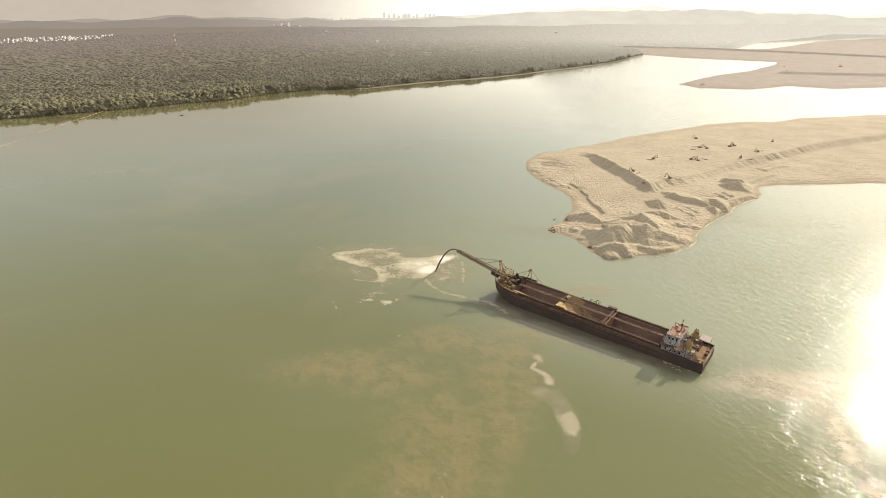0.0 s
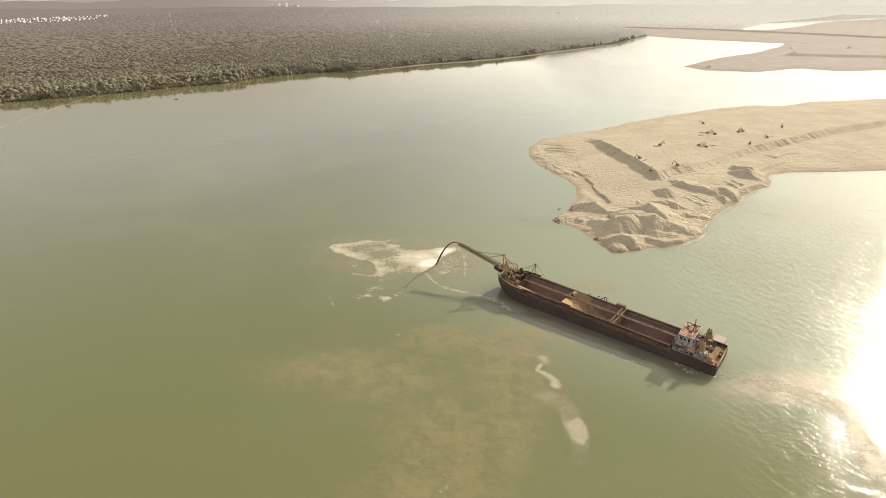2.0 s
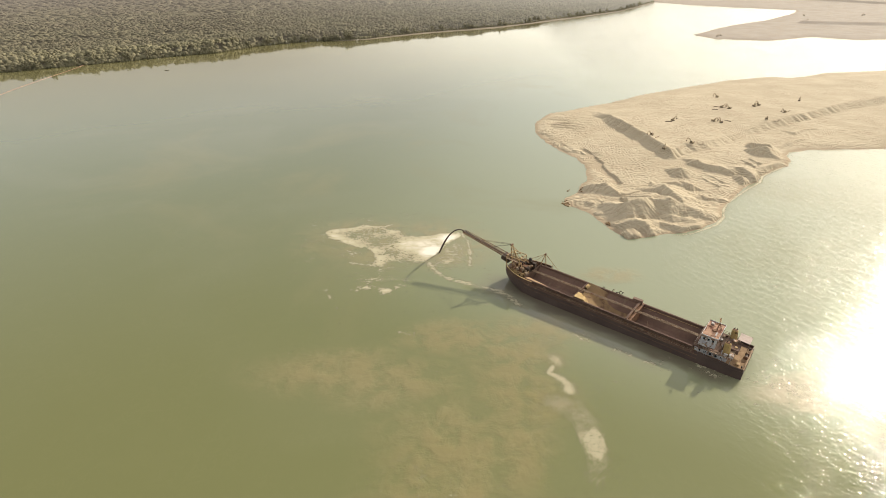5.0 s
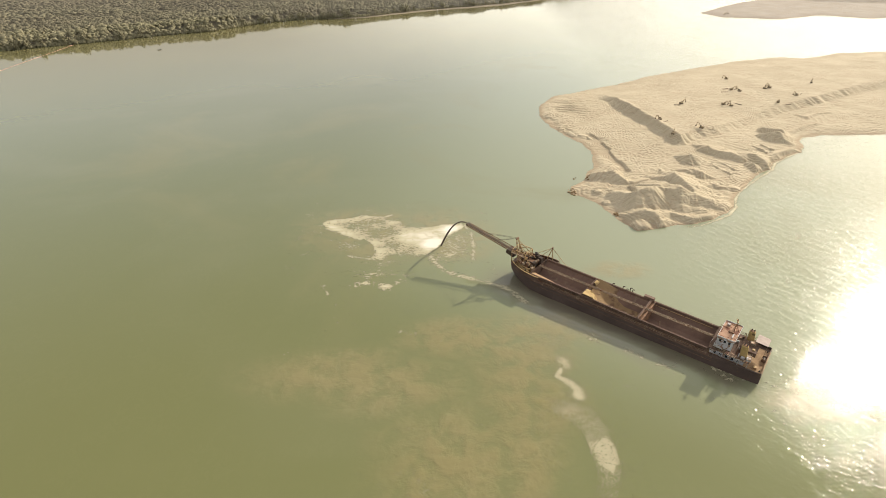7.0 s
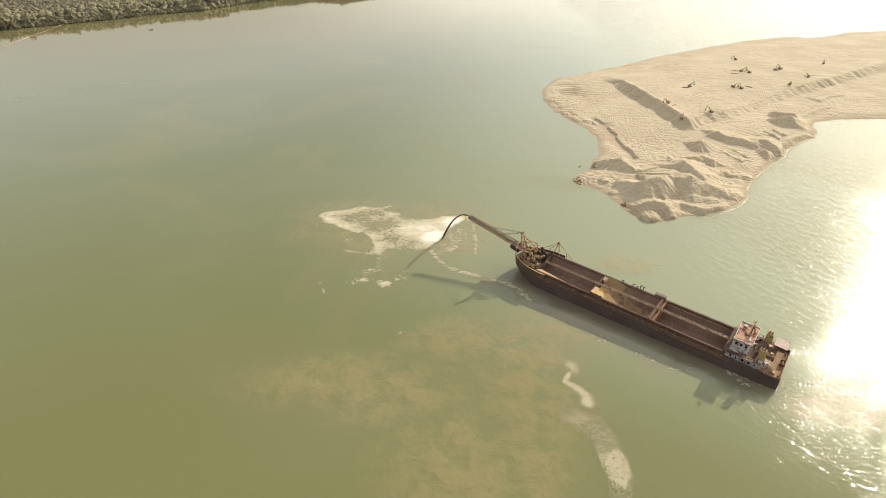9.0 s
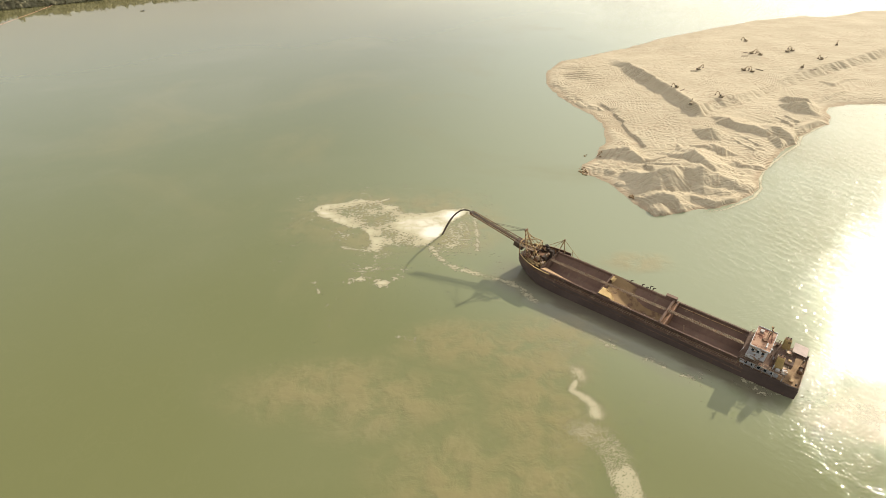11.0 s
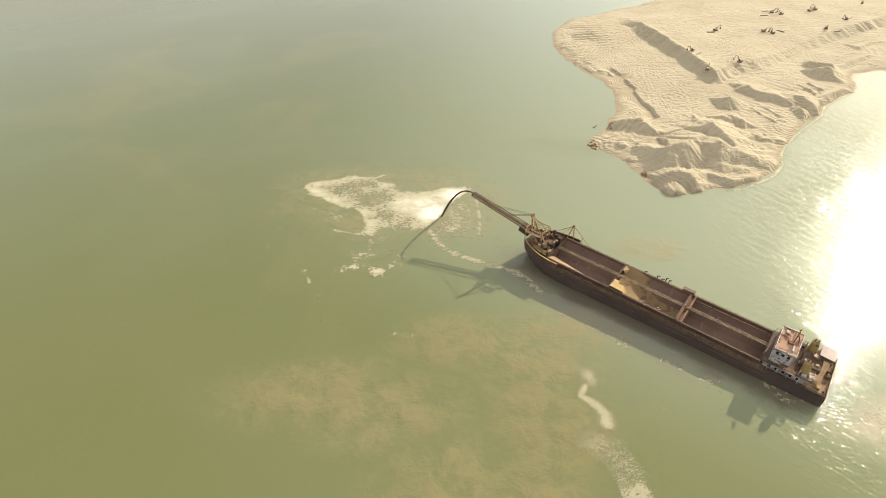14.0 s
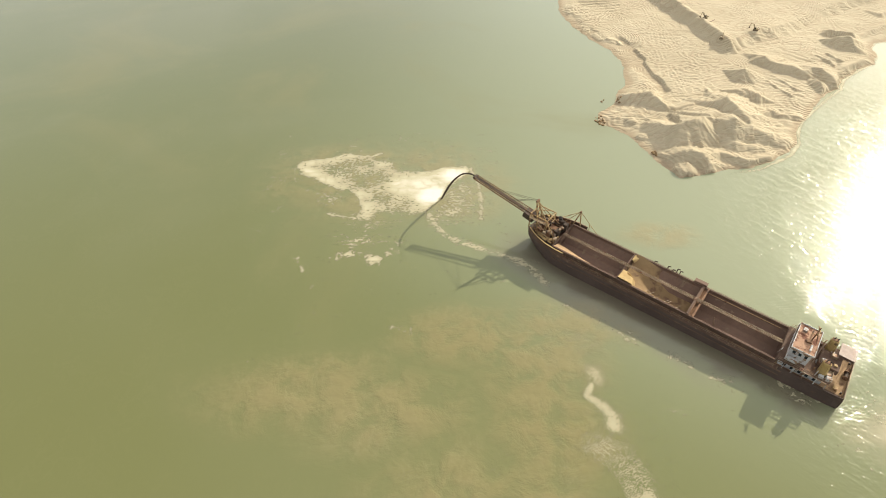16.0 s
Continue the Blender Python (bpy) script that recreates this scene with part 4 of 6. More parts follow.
def make_ship():
    ship = thing("sand_carrier", SHIP, "rust-brown self-unloading sand carrier ship lying in murky water", "ship")
    hull = part("hull", hull_mesh(), "hull", ship, "dark rust-brown steel hull")
    # deck: side strips, fore and aft plates round the open hold
    edge = [(x, beam_at(x)) for x in (0.3, 1.5, 4, 10, 20, 36, 56, 70, 75, 78, 81, 83.5, 85.0)]
    for side in (1, -1):
        bm = fresh()
        for (xa, ya), (xb, yb) in zip(edge, edge[1:]):
            za, zb = (DECK + 0.02 + 0.9 * max(0, (x - 72) / 14) for x in (xa, xb))
            inn = INNER + 0.1
            if inn < min(ya, yb):
                q = [bm.verts.new(p) for p in ((xa, side * inn, za), (xb, side * inn, zb), (xb, side * yb, zb), (xa, side * ya, za))]
                bm.faces.new(q if side < 0 else q[::-1])
        part("side_deck", bm, "deck", ship, "rusty side deck plating")
        # coaming and bulwark
        bm = box(fresh(), ((HOLD0 + HOLD1) / 2, side * (INNER + 0.22), (DECK + RIM) / 2), (HOLD1 - HOLD0, 0.22, RIM - DECK + 0.1))
        box(bm, ((HOLD0 + HOLD1) / 2, side * (INNER + 0.30), RIM + 0.06), (HOLD1 - HOLD0 + 0.3, 0.5, 0.14))
        x = HOLD0 + 1
        while x < HOLD1:
            prism(bm, [(x, DECK), (x + 0.08, DECK), (x + 0.08, RIM), (x, RIM)], side * (INNER + 0.3), side * (INNER + 0.75))
            x += 2.4
        part("hatch_coaming", bm, "deck", ship, "rust-brown hatch coaming with brackets")
        bm = strip(fresh(), [(x, beam_at(x) - 0.03) for x in (0.2, 1.5, 4, 10, 14)], 0.1, DECK, DECK + 0.9, side)
        part("bulwark", bm, "hull", ship)
        bm = strip(fresh(), [(x, beam_at(x) - 0.03) for x in (72, 75, 78, 81, 83.5, 85.2, 85.8)], 0.1, DECK, DECK + 1.8, side)
        part("bow_bulwark", bm, "deck", ship, "rusty bow bulwark streaked with sand")
        bm = fresh()
        box(bm, (44, side * (HALF + 0.06), DECK - 0.15), (62, 0.18, 0.3))
        box(bm, (44, side * (HALF + 0.06), 1.4), (62, 0.14, 0.22))
        part("rubbing_strake", bm, "deck", ship)
        bm = railing(fresh(), [(x, side * (beam_at(x) - 0.15), DECK) for x in (15, 26, 40, 54, 70)], 0.95, 0.03, 2.2)
        part("guard_rail", bm, "rail", ship)
        # pipe along the side deck
        bm = rod(fresh(), (17, side * 6.75, DECK + 0.35), (74, side * 6.75, DECK + 0.35), 0.16, 8)
        part("deck_pipe", bm, "rusty", ship)
    bm = box(fresh(), (7.6, 0, DECK - 0.08), (15.2, 11.8, 0.2))
    part("aft_deck", bm, "stern", ship, "sand-coloured aft deck")
    bm = prism(fresh(), [(75.9, DECK - 0.1), (85.3, DECK + 0.72), (85.3, DECK + 0.9), (75.9, DECK + 0.3)], -4.6, 4.6)
    part("fore_deck", bm, "deck", ship, "cluttered rusty fore deck")
    bm = strip(fresh(), [(0.25, beam_at(0)), (0.15, beam_at(0))], beam_at(0) * 2, DECK, DECK + 0.75, 1)
    part("stern_bulwark", bm, "rail", ship)

    hold = part("hopper", hold_mesh(), "hold", ship, "empty dark rust-brown hopper")
    # ends and cross walls
    for x in (HOLD0 - 0.1, HOLD1 + 0.1):
        part("hold_end_wall", box(fresh(), (x, 0, 1.9), (0.22, 2 * INNER + 0.7, 5.2)), "deck", ship)
    wall = part("cross_bulkhead", prism(fresh(), [(55.4, 0.3), (57.0, 0.3), (56.3, RIM + 0.1), (56.0, RIM + 0.1)], -INNER, INNER), "hold", ship, "bulkhead caked with yellow sand")
    part("cap_rail", box(fresh(), (56.15, 0, RIM + 0.16), (0.36, 2 * INNER + 0.5, 0.12)), "deck", wall)
    beam = part("cross_beam", box(fresh(), (36.5, 0, RIM - 0.25), (0.7, 2 * INNER + 0.5, 0.9)), "rusty", ship, "brown double cross beam dusted with sand")
    part("beam_flange", box(fresh(), (35.2, 0, RIM + 0.1), (0.45, 2 * INNER + 0.6, 0.2)), "rusty", beam)
    part("beam_flange", box(fresh(), (36.6, 0, RIM + 0.28), (0.55, 2 * INNER + 0.6, 0.16)), "deck", beam)
    part("beam_web", prism(fresh(), [(34.9, 0.3), (36.7, 0.3), (36.7, RIM - 0.7), (35.0, RIM)], -INNER, INNER), "rusty", beam)
    # what is left of the cargo
    part("sand_residue", heap_mesh(36.8, 55.4, -5.85, 5.85, lambda X, Y: 0.42 + 0.06 * (Y * Y) + 2.3 * smooth(X - 0.35 * Y, 44, 57)), "residue", ship, "damp brown sand left in the middle hold", True)
    part("sand_bank", heap_mesh(49.5, 55.9, 0.2, 5.88, lambda X, Y: 0.8 + 3.9 * smooth(X + 0.40 * (Y - 5.9), 49.2, 52.2) * smooth(Y, 0.0, 2.2) - 1.9 * smooth(np.hypot((X - 53.4) / 1.5, (Y - 2.4) / 0.9), 1.0, 0.4) + 0.3 * (fbm(X * 0.5, Y * 0.5, 2, 310) - 0.5), 0.22), "cargo", ship, "yellow sand banked against the bulkhead", True)
    part("sand_bank", heap_mesh(51.8, 55.9, -5.88, -3.4, lambda X, Y: 1.2 + 3.1 * smooth(X - 0.7 * (Y + 5.9), 51.6, 54.2), 0.22), "cargo", ship, "yellow sand in the corner of the bulkhead", True)
    bm = fresh()
    for (xa, wa), (xb, wb) in zip(((61.5, 0.15), (65, 0.9), (70, 1.9), (75.8, 3.3)), ((65, 0.9), (70, 1.9), (75.8, 3.3))):
        q = [(xa, INNER + 0.1, RIM + 0.1), (xb, INNER + 0.1, RIM + 0.1), (xb, INNER - wb, RIM - 0.35 - 0.3 * wb), (xa, INNER - wa, RIM - 0.35 - 0.3 * wa)]
        top_q, low_q = [bm.verts.new(v) for v in q], [bm.verts.new((v[0], v[1], v[2] - 0.3)) for v in q]
        bm.faces.new(top_q[::-1])
        bm.faces.new(low_q)
        for i in range(4):
            bm.faces.new((top_q[i], top_q[(i + 1) % 4], low_q[(i + 1) % 4], low_q[i]))
    part("sand_ledge", bm, "stern", ship, "pale sand caked on the forward hopper ledge")
    # girder with two rails over the hold, on which the scraper runs
    girder = part("centre_girder", box(fresh(), ((HOLD0 + HOLD1) / 2, -0.2, RIM + 0.10), (HOLD1 - HOLD0, 0.34, 0.3)), "hold", ship, "long centre girder over the hold")
    for i in range(28):
        part("girder_tie", box(fresh(), (HOLD0 + 1 + i * 2.2, -0.2, RIM + 0.2), (0.1, 1.2, 0.1)), "rail", girder)
    for y in (-0.72, -0.38, 0.0, 0.34):
        part("girder_rail", box(fresh(), ((HOLD0 + HOLD1) / 2, y, RIM + 0.34), (HOLD1 - HOLD0, 0.075, 0.16)), "rail", girder)
    for side in (1, -1):
        part("inner_rail", box(fresh(), (26.5, side * (INNER - 0.55), RIM - 0.6), (20, 0.14, 0.16)), "frame", ship)
        for i in range(26):
            x = 17 + i * 2.2
            if abs(x - 36) > 1.5 and abs(x - 56) > 1.5:
                part("frame_rib", bar(fresh(), (x, side * 3.6, 0.05), (x, side * (INNER - 0.12), RIM - 0.55), 0.13), "rusty", hold)
    for x, y in ((61.5, 4.5), (30, 2.0), (44, 5.0)):
        bm = rod(fresh(), (x, y, 0.8), (x + 0.8, y - 0.4, 3.4), 0.12, 6)
        part("hopper_rod", bm, "rail", ship)
    bm = fresh()
    for i in range(9):
        a = math.pi * i / 9
        b = math.pi * (i + 1) / 9
        bar(bm, (43 + 1.6 * math.cos(a), 5.4, 2.0 + 1.1 * math.sin(a)), (43 + 1.6 * math.cos(b), 5.4, 2.0 + 1.1 * math.sin(b)), 0.12)
    part("hose_loop", bm, "rail", ship)
    for x in (39, 41.5, 42.3, 46.5, 48):
        bm = bar(fresh(), (x, 0.8, 0.9), (x + 1.6, 4.6, 1.5), 0.14)
        part("jet_pipe", bm, "rail", ship)

    # vents and pump box on the starboard side deck
    for x, h in ((50.5, 1.8), (46.8, 2.2), (45.4, 1.8), (44.3, 2.7), (43.4, 2.4)):
        bm = rod(fresh(), (x, -6.7, DECK), (x, -6.7, DECK + h), 0.14, 8)
        rod(bm, (x, -6.7, DECK + h - 0.05), (x - 0.7, -6.7, DECK + h + 0.12), 0.15, 8)
        part("vent_pipe", bm, "dark", ship, "dark gooseneck vent pipe")
    bm = box(fresh(), (37.6, -6.75, DECK + 1.1), (3.4, 1.3, 2.2), bevel=0.06)
    part("pump_box", bm, "hold", ship)
    bm = rod(fresh(), (41.5, -6.7, DECK + 0.6), (39, -6.7, DECK + 0.9), 0.22, 8)
    part("pump_pipe", bm, "frame", ship)
    make_bow(ship)
    make_house(ship)


def fresh_legs(z):
    return [bar(fresh(), (x, y, z - 0.2), (x, y, z + 5.1), 0.24) for x in (80.6, 86.2) for y in (-2.3, 2.8)]


def make_bow(ship):
    z = DECK + 0.9
    # unloading boom: a lattice conveyor gallery
    a, b = Vector((82.5, 0.9, 6.2)), Vector((108.0, 1.0, 10.5))
    d = (b - a).normalized()
    side = Vector((-d.y, d.x, 0)).normalized()
    up = side.cross(d) * -1
    if up.z < 0:
        up = -up
    w, h = 0.85, 1.2
    boom = part("unloading_boom", bar(bar(fresh(), a + side * w, b + side * w, 0.26), a - side * w, b - side * w, 0.26), "rusty", ship, "lattice unloading boom reaching out over the bow")
    bm = fresh()
    for s in (1, -1):
        bar(bm, a + side * w * s + up * h, b + side * w * s + up * (h * 0.55), 0.14)
    part("top_chord", bm, "rusty", boom)
    n = 26
    for s in (1, -1):
        bm = fresh()
        for i in range(n):
            p, q = a.lerp(b, i / n), a.lerp(b, (i + 1) / n)
            k2 = h * (1 - 0.45 * (i + 1) / n)
            bar(bm, p + side * w * s, q + side * w * s + up * k2, 0.08)
            bar(bm, q + side * w * s, q + side * w * s + up * k2, 0.08)
        part("lacing", bm, "rusty", boom)
    part("conveyor_belt", bar(fresh(), a + up * 0.25, b + up * 0.25, 1.0, 0.1), "dark", boom, "dark conveyor belt")
    for i in range(30):
        p = a.lerp(b, (i + 0.5) / 30) + up * 0.42
        part("belt_roller", rod(fresh(), p - side * 0.6, p + side * 0.6, 0.13, 6), "dark", boom)
    part("head_pulley", rod(fresh(), b - side * 0.8 + up * 0.3, b + side * 0.8 + up * 0.3, 0.5, 12), "dark", boom)
    part("counter_box", box(fresh(), (87.2, 0.9, 6.5), (3.6, 3.2, 1.8), (0, -12, 0), 0.08), "dark", boom, "dark counterweight box under the boom")
    # delivery chute of dark sand and water
    # forward mast
    top = Vector((85.4, 1.2, 12.8))
    mast = part("fore_mast", rod(rod(fresh(), (83.6, 2.3, z), top + Vector((0, 0.5, 0)), 0.2, 8), (83.6, -1.6, z), top - Vector((0, 0.5, 0)), 0.2, 8), "frame", ship, "ochre A-frame mast above the boom")
    for k in (0.25, 0.45, 0.65, 0.85, 1.0):
        p = Vector((83.6, 2.3, z)).lerp(top + Vector((0, 0.5, 0)), k)
        q = Vector((83.6, -1.6, z)).lerp(top - Vector((0, 0.5, 0)), k)
        part("mast_rung", bar(fresh(), p, q, 0.16), "frame", mast)
    part("mast_head", box(fresh(), tuple(top + Vector((0, 0, 0.2))), (0.5, 1.6, 0.5), bevel=0.05), "rusty", mast)
    for y in (2.6, -2.0):
        part("back_stay", rod(fresh(), tuple(top), (77.4, y * 1.3, z + 0.6), 0.13, 6), "frame", mast)
    for y in (1.9, -1.3):
        part("fore_stay", rod(fresh(), (87.0, y, z + 3.2), (82.2, y, 9.4), 0.12, 6), "frame", mast)
    bm = fresh()
    for s in (0.35, -0.35):
        rod(bm, top + Vector((0, s, 0.3)), a.lerp(b, 0.68) + side * s + up * 0.8, 0.045, 5)
        rod(bm, top + Vector((0, s, 0.3)), a.lerp(b, 0.45) + side * s + up * 0.8, 0.045, 5)
    part("hoist_cable", bm, "dark", mast)
    # gantry tower that carries the boom's foot
    tower = part("boom_gantry", box(fresh(), (83.4, 3.3, z + 4.0), (5.4, 0.8, 0.08)), "rail", ship, "ochre gantry tower over the boom's foot")
    for leg in fresh_legs(z):
        part("gantry_leg", leg, "frame", tower)
    for x in (80.6, 86.2):
        for zz in (z + 2.6, z + 5.0):
            part("gantry_beam", bar(fresh(), (x, -2.4, zz), (x, 2.9, zz), 0.22), "frame", tower)
    for y in (-2.3, 2.8):
        part("gantry_beam", bar(fresh(), (80.6, y, z + 5.0), (86.2, y, z + 5.0), 0.22), "frame", tower)
        part("gantry_brace", bar(fresh(), (80.6, y, z + 0.6), (86.2, y, z + 4.9), 0.13), "frame", tower)
        part("gantry_brace", bar(fresh(), (86.2, y, z + 0.6), (80.6, y, z + 4.9), 0.13), "frame", tower)
    part("walkway_rail", railing(fresh(), [(80.8, 3.7, z + 4.0), (86.0, 3.7, z + 4.0)], 0.9, 0.03, 1.3), "frame", tower)
    # planks and spilt sand round the bow
    for k, (x, y, l, t) in enumerate(((80.2, 4.4, 4.2, -6), (82.2, 3.6, 3.0, -12), (78.6, 5.0, 3.0, -4), (80.0, -4.4, 3.4, 8), (78.2, 3.8, 2.2, 30))):
        part("deck_plank", box(fresh(), (x, y, z + 0.12 + 0.05 * k), (l, 0.5, 0.1), (0, 0, t)), "cargo", ship, "sand-covered deck plank")
    for side in (1, -1):
        bm = fresh()
        pts = [(x, side * (beam_at(x) - 0.08), DECK + 1.84) for x in (72, 75, 78, 81, 83.5, 85.2)]
        for a1, b1 in zip(pts, pts[1:]):
            bar(bm, a1, b1, 0.3, 0.1)
        part("bulwark_cap", bm, "cargo" if side > 0 else "rail", ship)
    # starboard davit
    p = Vector((75.0, -7.1, 9.1))
    dv = part("side_davit", rod(rod(fresh(), (76.3, -6.0, z), p, 0.17, 8), (73.8, -6.6, DECK), p, 0.17, 8), "frame", ship, "ochre steel davit on the starboard bow")
    part("davit_brace", rod(fresh(), tuple(p), (80.0, -3.2, z + 2.6), 0.1, 6), "frame", dv)
    part("davit_brace", rod(fresh(), tuple(p), (78.6, -4.4, z + 1.2), 0.08, 6), "frame", dv)
    part("davit_brace", rod(fresh(), tuple(p), (68.2, -6.8, DECK + 1.0), 0.08, 6), "frame", dv)
    part("davit_brace", rod(fresh(), (71.2, -6.8, DECK), (71.4, -6.8, 6.4), 0.1, 6), "frame", dv)
    part("davit_head", box(fresh(), tuple(p), (0.5, 0.5, 0.6), bevel=0.05), "rusty", dv)
    # machinery on the fore deck
    for k, (x, y, r, l, m) in enumerate(((79.5, 2.6, 0.8, 2.2, "rail"), (78.0, -1.6, 0.7, 2.4, "rusty"), (81.3, -2.2, 0.9, 1.6, "dark"), (77.2, -3.8, 0.6, 1.6, "dark"))):
        w = part("winch", rod(fresh(), (x, y - l / 2, z + 0.9), (x, y + l / 2, z + 0.9), r, 14), m, ship, "rusty deck winch drum")
        for s in (-1, 1):
            part("winch_flange", rod(fresh(), (x, y + s * l / 2, z + 0.9), (x, y + s * (l / 2 + 0.15), z + 0.9), r * 1.35, 14), "rusty", w)
        part("winch_bed", box(fresh(), (x, y, z + 0.2), (1.6, l + 0.6, 0.4)), "dark", w)
    for c, s, m in (((80.4, 0.4, z + 1.2), (4.6, 1.8, 1.6), "rusty"), ((77.6, 1.0, z + 1.1), (1.4, 1.6, 1.8), "dark"), ((82.4, 3.0, z + 0.7), (1.6, 1.2, 1.0), "rusty"),
                    ((76.8, -2.2, z + 1.6), (1.2, 1.4, 2.6), "dark"), ((79.4, -4.0, z + 0.8), (2.2, 1.2, 1.4), "rusty"), ((83.6, -2.8, z + 0.6), (1.4, 1.0, 0.9), "dark"),
                    ((76.9, 3.6, z + 0.7), (1.0, 1.4, 1.2), "rail"), ((78.6, -2.9, z + 2.2), (1.5, 1.0, 1.2), "dark")):
        part("machine_housing", box(fresh(), c, s, (0, 0, random.uniform(-8, 8)), 0.08), m, ship)
    bm = ball(fresh(), (77.0, -0.6, z + 2.2), 0.55, 2, 0.7)
    part("compressor_cover", bm, "rail", ship, "grubby pale compressor cover", True)
    bm = ball(fresh(), (79.3, 3.0, z + 1.8), 0.8, 2, 0.5)
    part("engine_cover", bm, "rail", ship, "", True)
    bm = ball(fresh(), (79.2, -3.2, z + 3.0), 0.85, 1, 1.0, 0.2)
    part("engine_block", bm, "soot", ship)
    for a1, b1, r in (((77.0, 4.2, z + 0.5), (83.5, 3.6, z + 0.7), 0.16), ((77.0, -4.6, z + 0.6), (83.0, -3.8, z + 0.6), 0.2), ((78.0, 1.8, z + 2.0), (84.0, 1.6, z + 2.6), 0.14),
                      ((77.4, -3.0, z + 1.4), (82.0, 1.0, z + 3.2), 0.16), ((79.0, -4.0, z + 0.3), (79.4, -1.0, z + 3.0), 0.12), ((81.0, 4.0, z + 0.4), (81.5, 0.8, z + 3.4), 0.12),
                      ((76.6, -4.8, z), (76.6, -4.8, z + 2.4), 0.14), ((76.6, 4.8, z), (76.6, 4.8, z + 1.8), 0.14), ((78.4, 0.2, z + 0.5), (84.6, -0.4, z + 2.2), 0.22)):
        part("pipe", rod(fresh(), a1, b1, r, 8), random.choice(("rusty", "frame", "dark")), ship)
    # small gear strewn over the fore deck
    rs = random.Random(21)
    for k in range(34):
        x = rs.uniform(76.6, 84.4)
        y = rs.uniform(-1, 1) * (beam_at(x) - 1.4)
        zz, m = z + rs.choice((0.1, 0.1, 0.6, 1.4, 2.0)), rs.choice(("rusty", "dark", "frame", "rail", "rusty", "cargo"))
        kind = k % 4
        if kind == 0:
            part("deck_box", box(fresh(), (x, y, zz + 0.25), (rs.uniform(0.4, 1.1), rs.uniform(0.3, 0.8), rs.uniform(0.4, 0.9)), (0, 0, rs.uniform(0, 90)), 0.05), m, ship)
        elif kind == 1:
            part("pipe", rod(fresh(), (x, y, zz), (x + rs.uniform(-2, 2), y + rs.uniform(-1.5, 1.5), zz + rs.uniform(0.1, 1.8)), rs.uniform(0.06, 0.14), 6), m, ship)
        elif kind == 2:
            bm = fresh()
            for i in range(10):
                q0, q1 = 0.628 * i, 0.628 * (i + 1)
                bar(bm, (x + 0.5 * math.cos(q0), y + 0.5 * math.sin(q0), zz + 0.1), (x + 0.5 * math.cos(q1), y + 0.5 * math.sin(q1), zz + 0.1), 0.14)
            part("hose_coil", bm, m, ship)
        else:
            bm = rod(fresh(), (x, y, zz), (x, y, zz + 0.85), 0.29, 10)
            rod(bm, (x, y, zz + 0.3), (x, y, zz + 0.36), 0.31, 10)
            part("drum", bm, m, ship)
    for x, y in ((83.8, 3.6), (83.8, -3.4), (78.5, 5.4), (78.5, -5.4)):
        bm = rod(fresh(), (x, y, z - 0.4), (x, y, z + 0.55), 0.2, 10)
        rod(bm, (x, y, z + 0.5), (x, y, z + 0.62), 0.3, 10)
        part("bollard", bm, "dark", ship)
    bm = railing(fresh(), [(77, 5.6, z + 0.7), (81, 4.9, z + 0.8), (84.6, 3.5, z + 0.9)], 0.8, 0.03, 1.2)
    part("bow_rail", bm, "frame", ship)


def wall_with_windows(parent, c, s, axis, count, z0, material="white", size=(0.62, 0.75)):
    """Windows let into the wall of a deckhouse: a dark pane in a frame each."""
    for i in range(count):
        t = (i + 0.5) / count - 0.5
        if axis == "y":
            p, dims = (c[0], c[1] + t * s, z0), (0.06, size[0], size[1])
            fr = (0.10, size[0] + 0.16, size[1] + 0.16)
        else:
            p, dims = (c[0] + t * s, c[1], z0), (size[0], 0.06, size[1])
            fr = (size[0] + 0.16, 0.10, size[1] + 0.16)
        w = part("window", box(fresh(), p, fr), material, parent)
        off = 0.05
        n = Vector((math.copysign(off, c[0] - 11.0), 0, 0)) if axis == "y" else Vector((0, math.copysign(off, c[1]), 0))
        part("pane", box(fresh(), tuple(Vector(p) + n), dims), "glass", w)


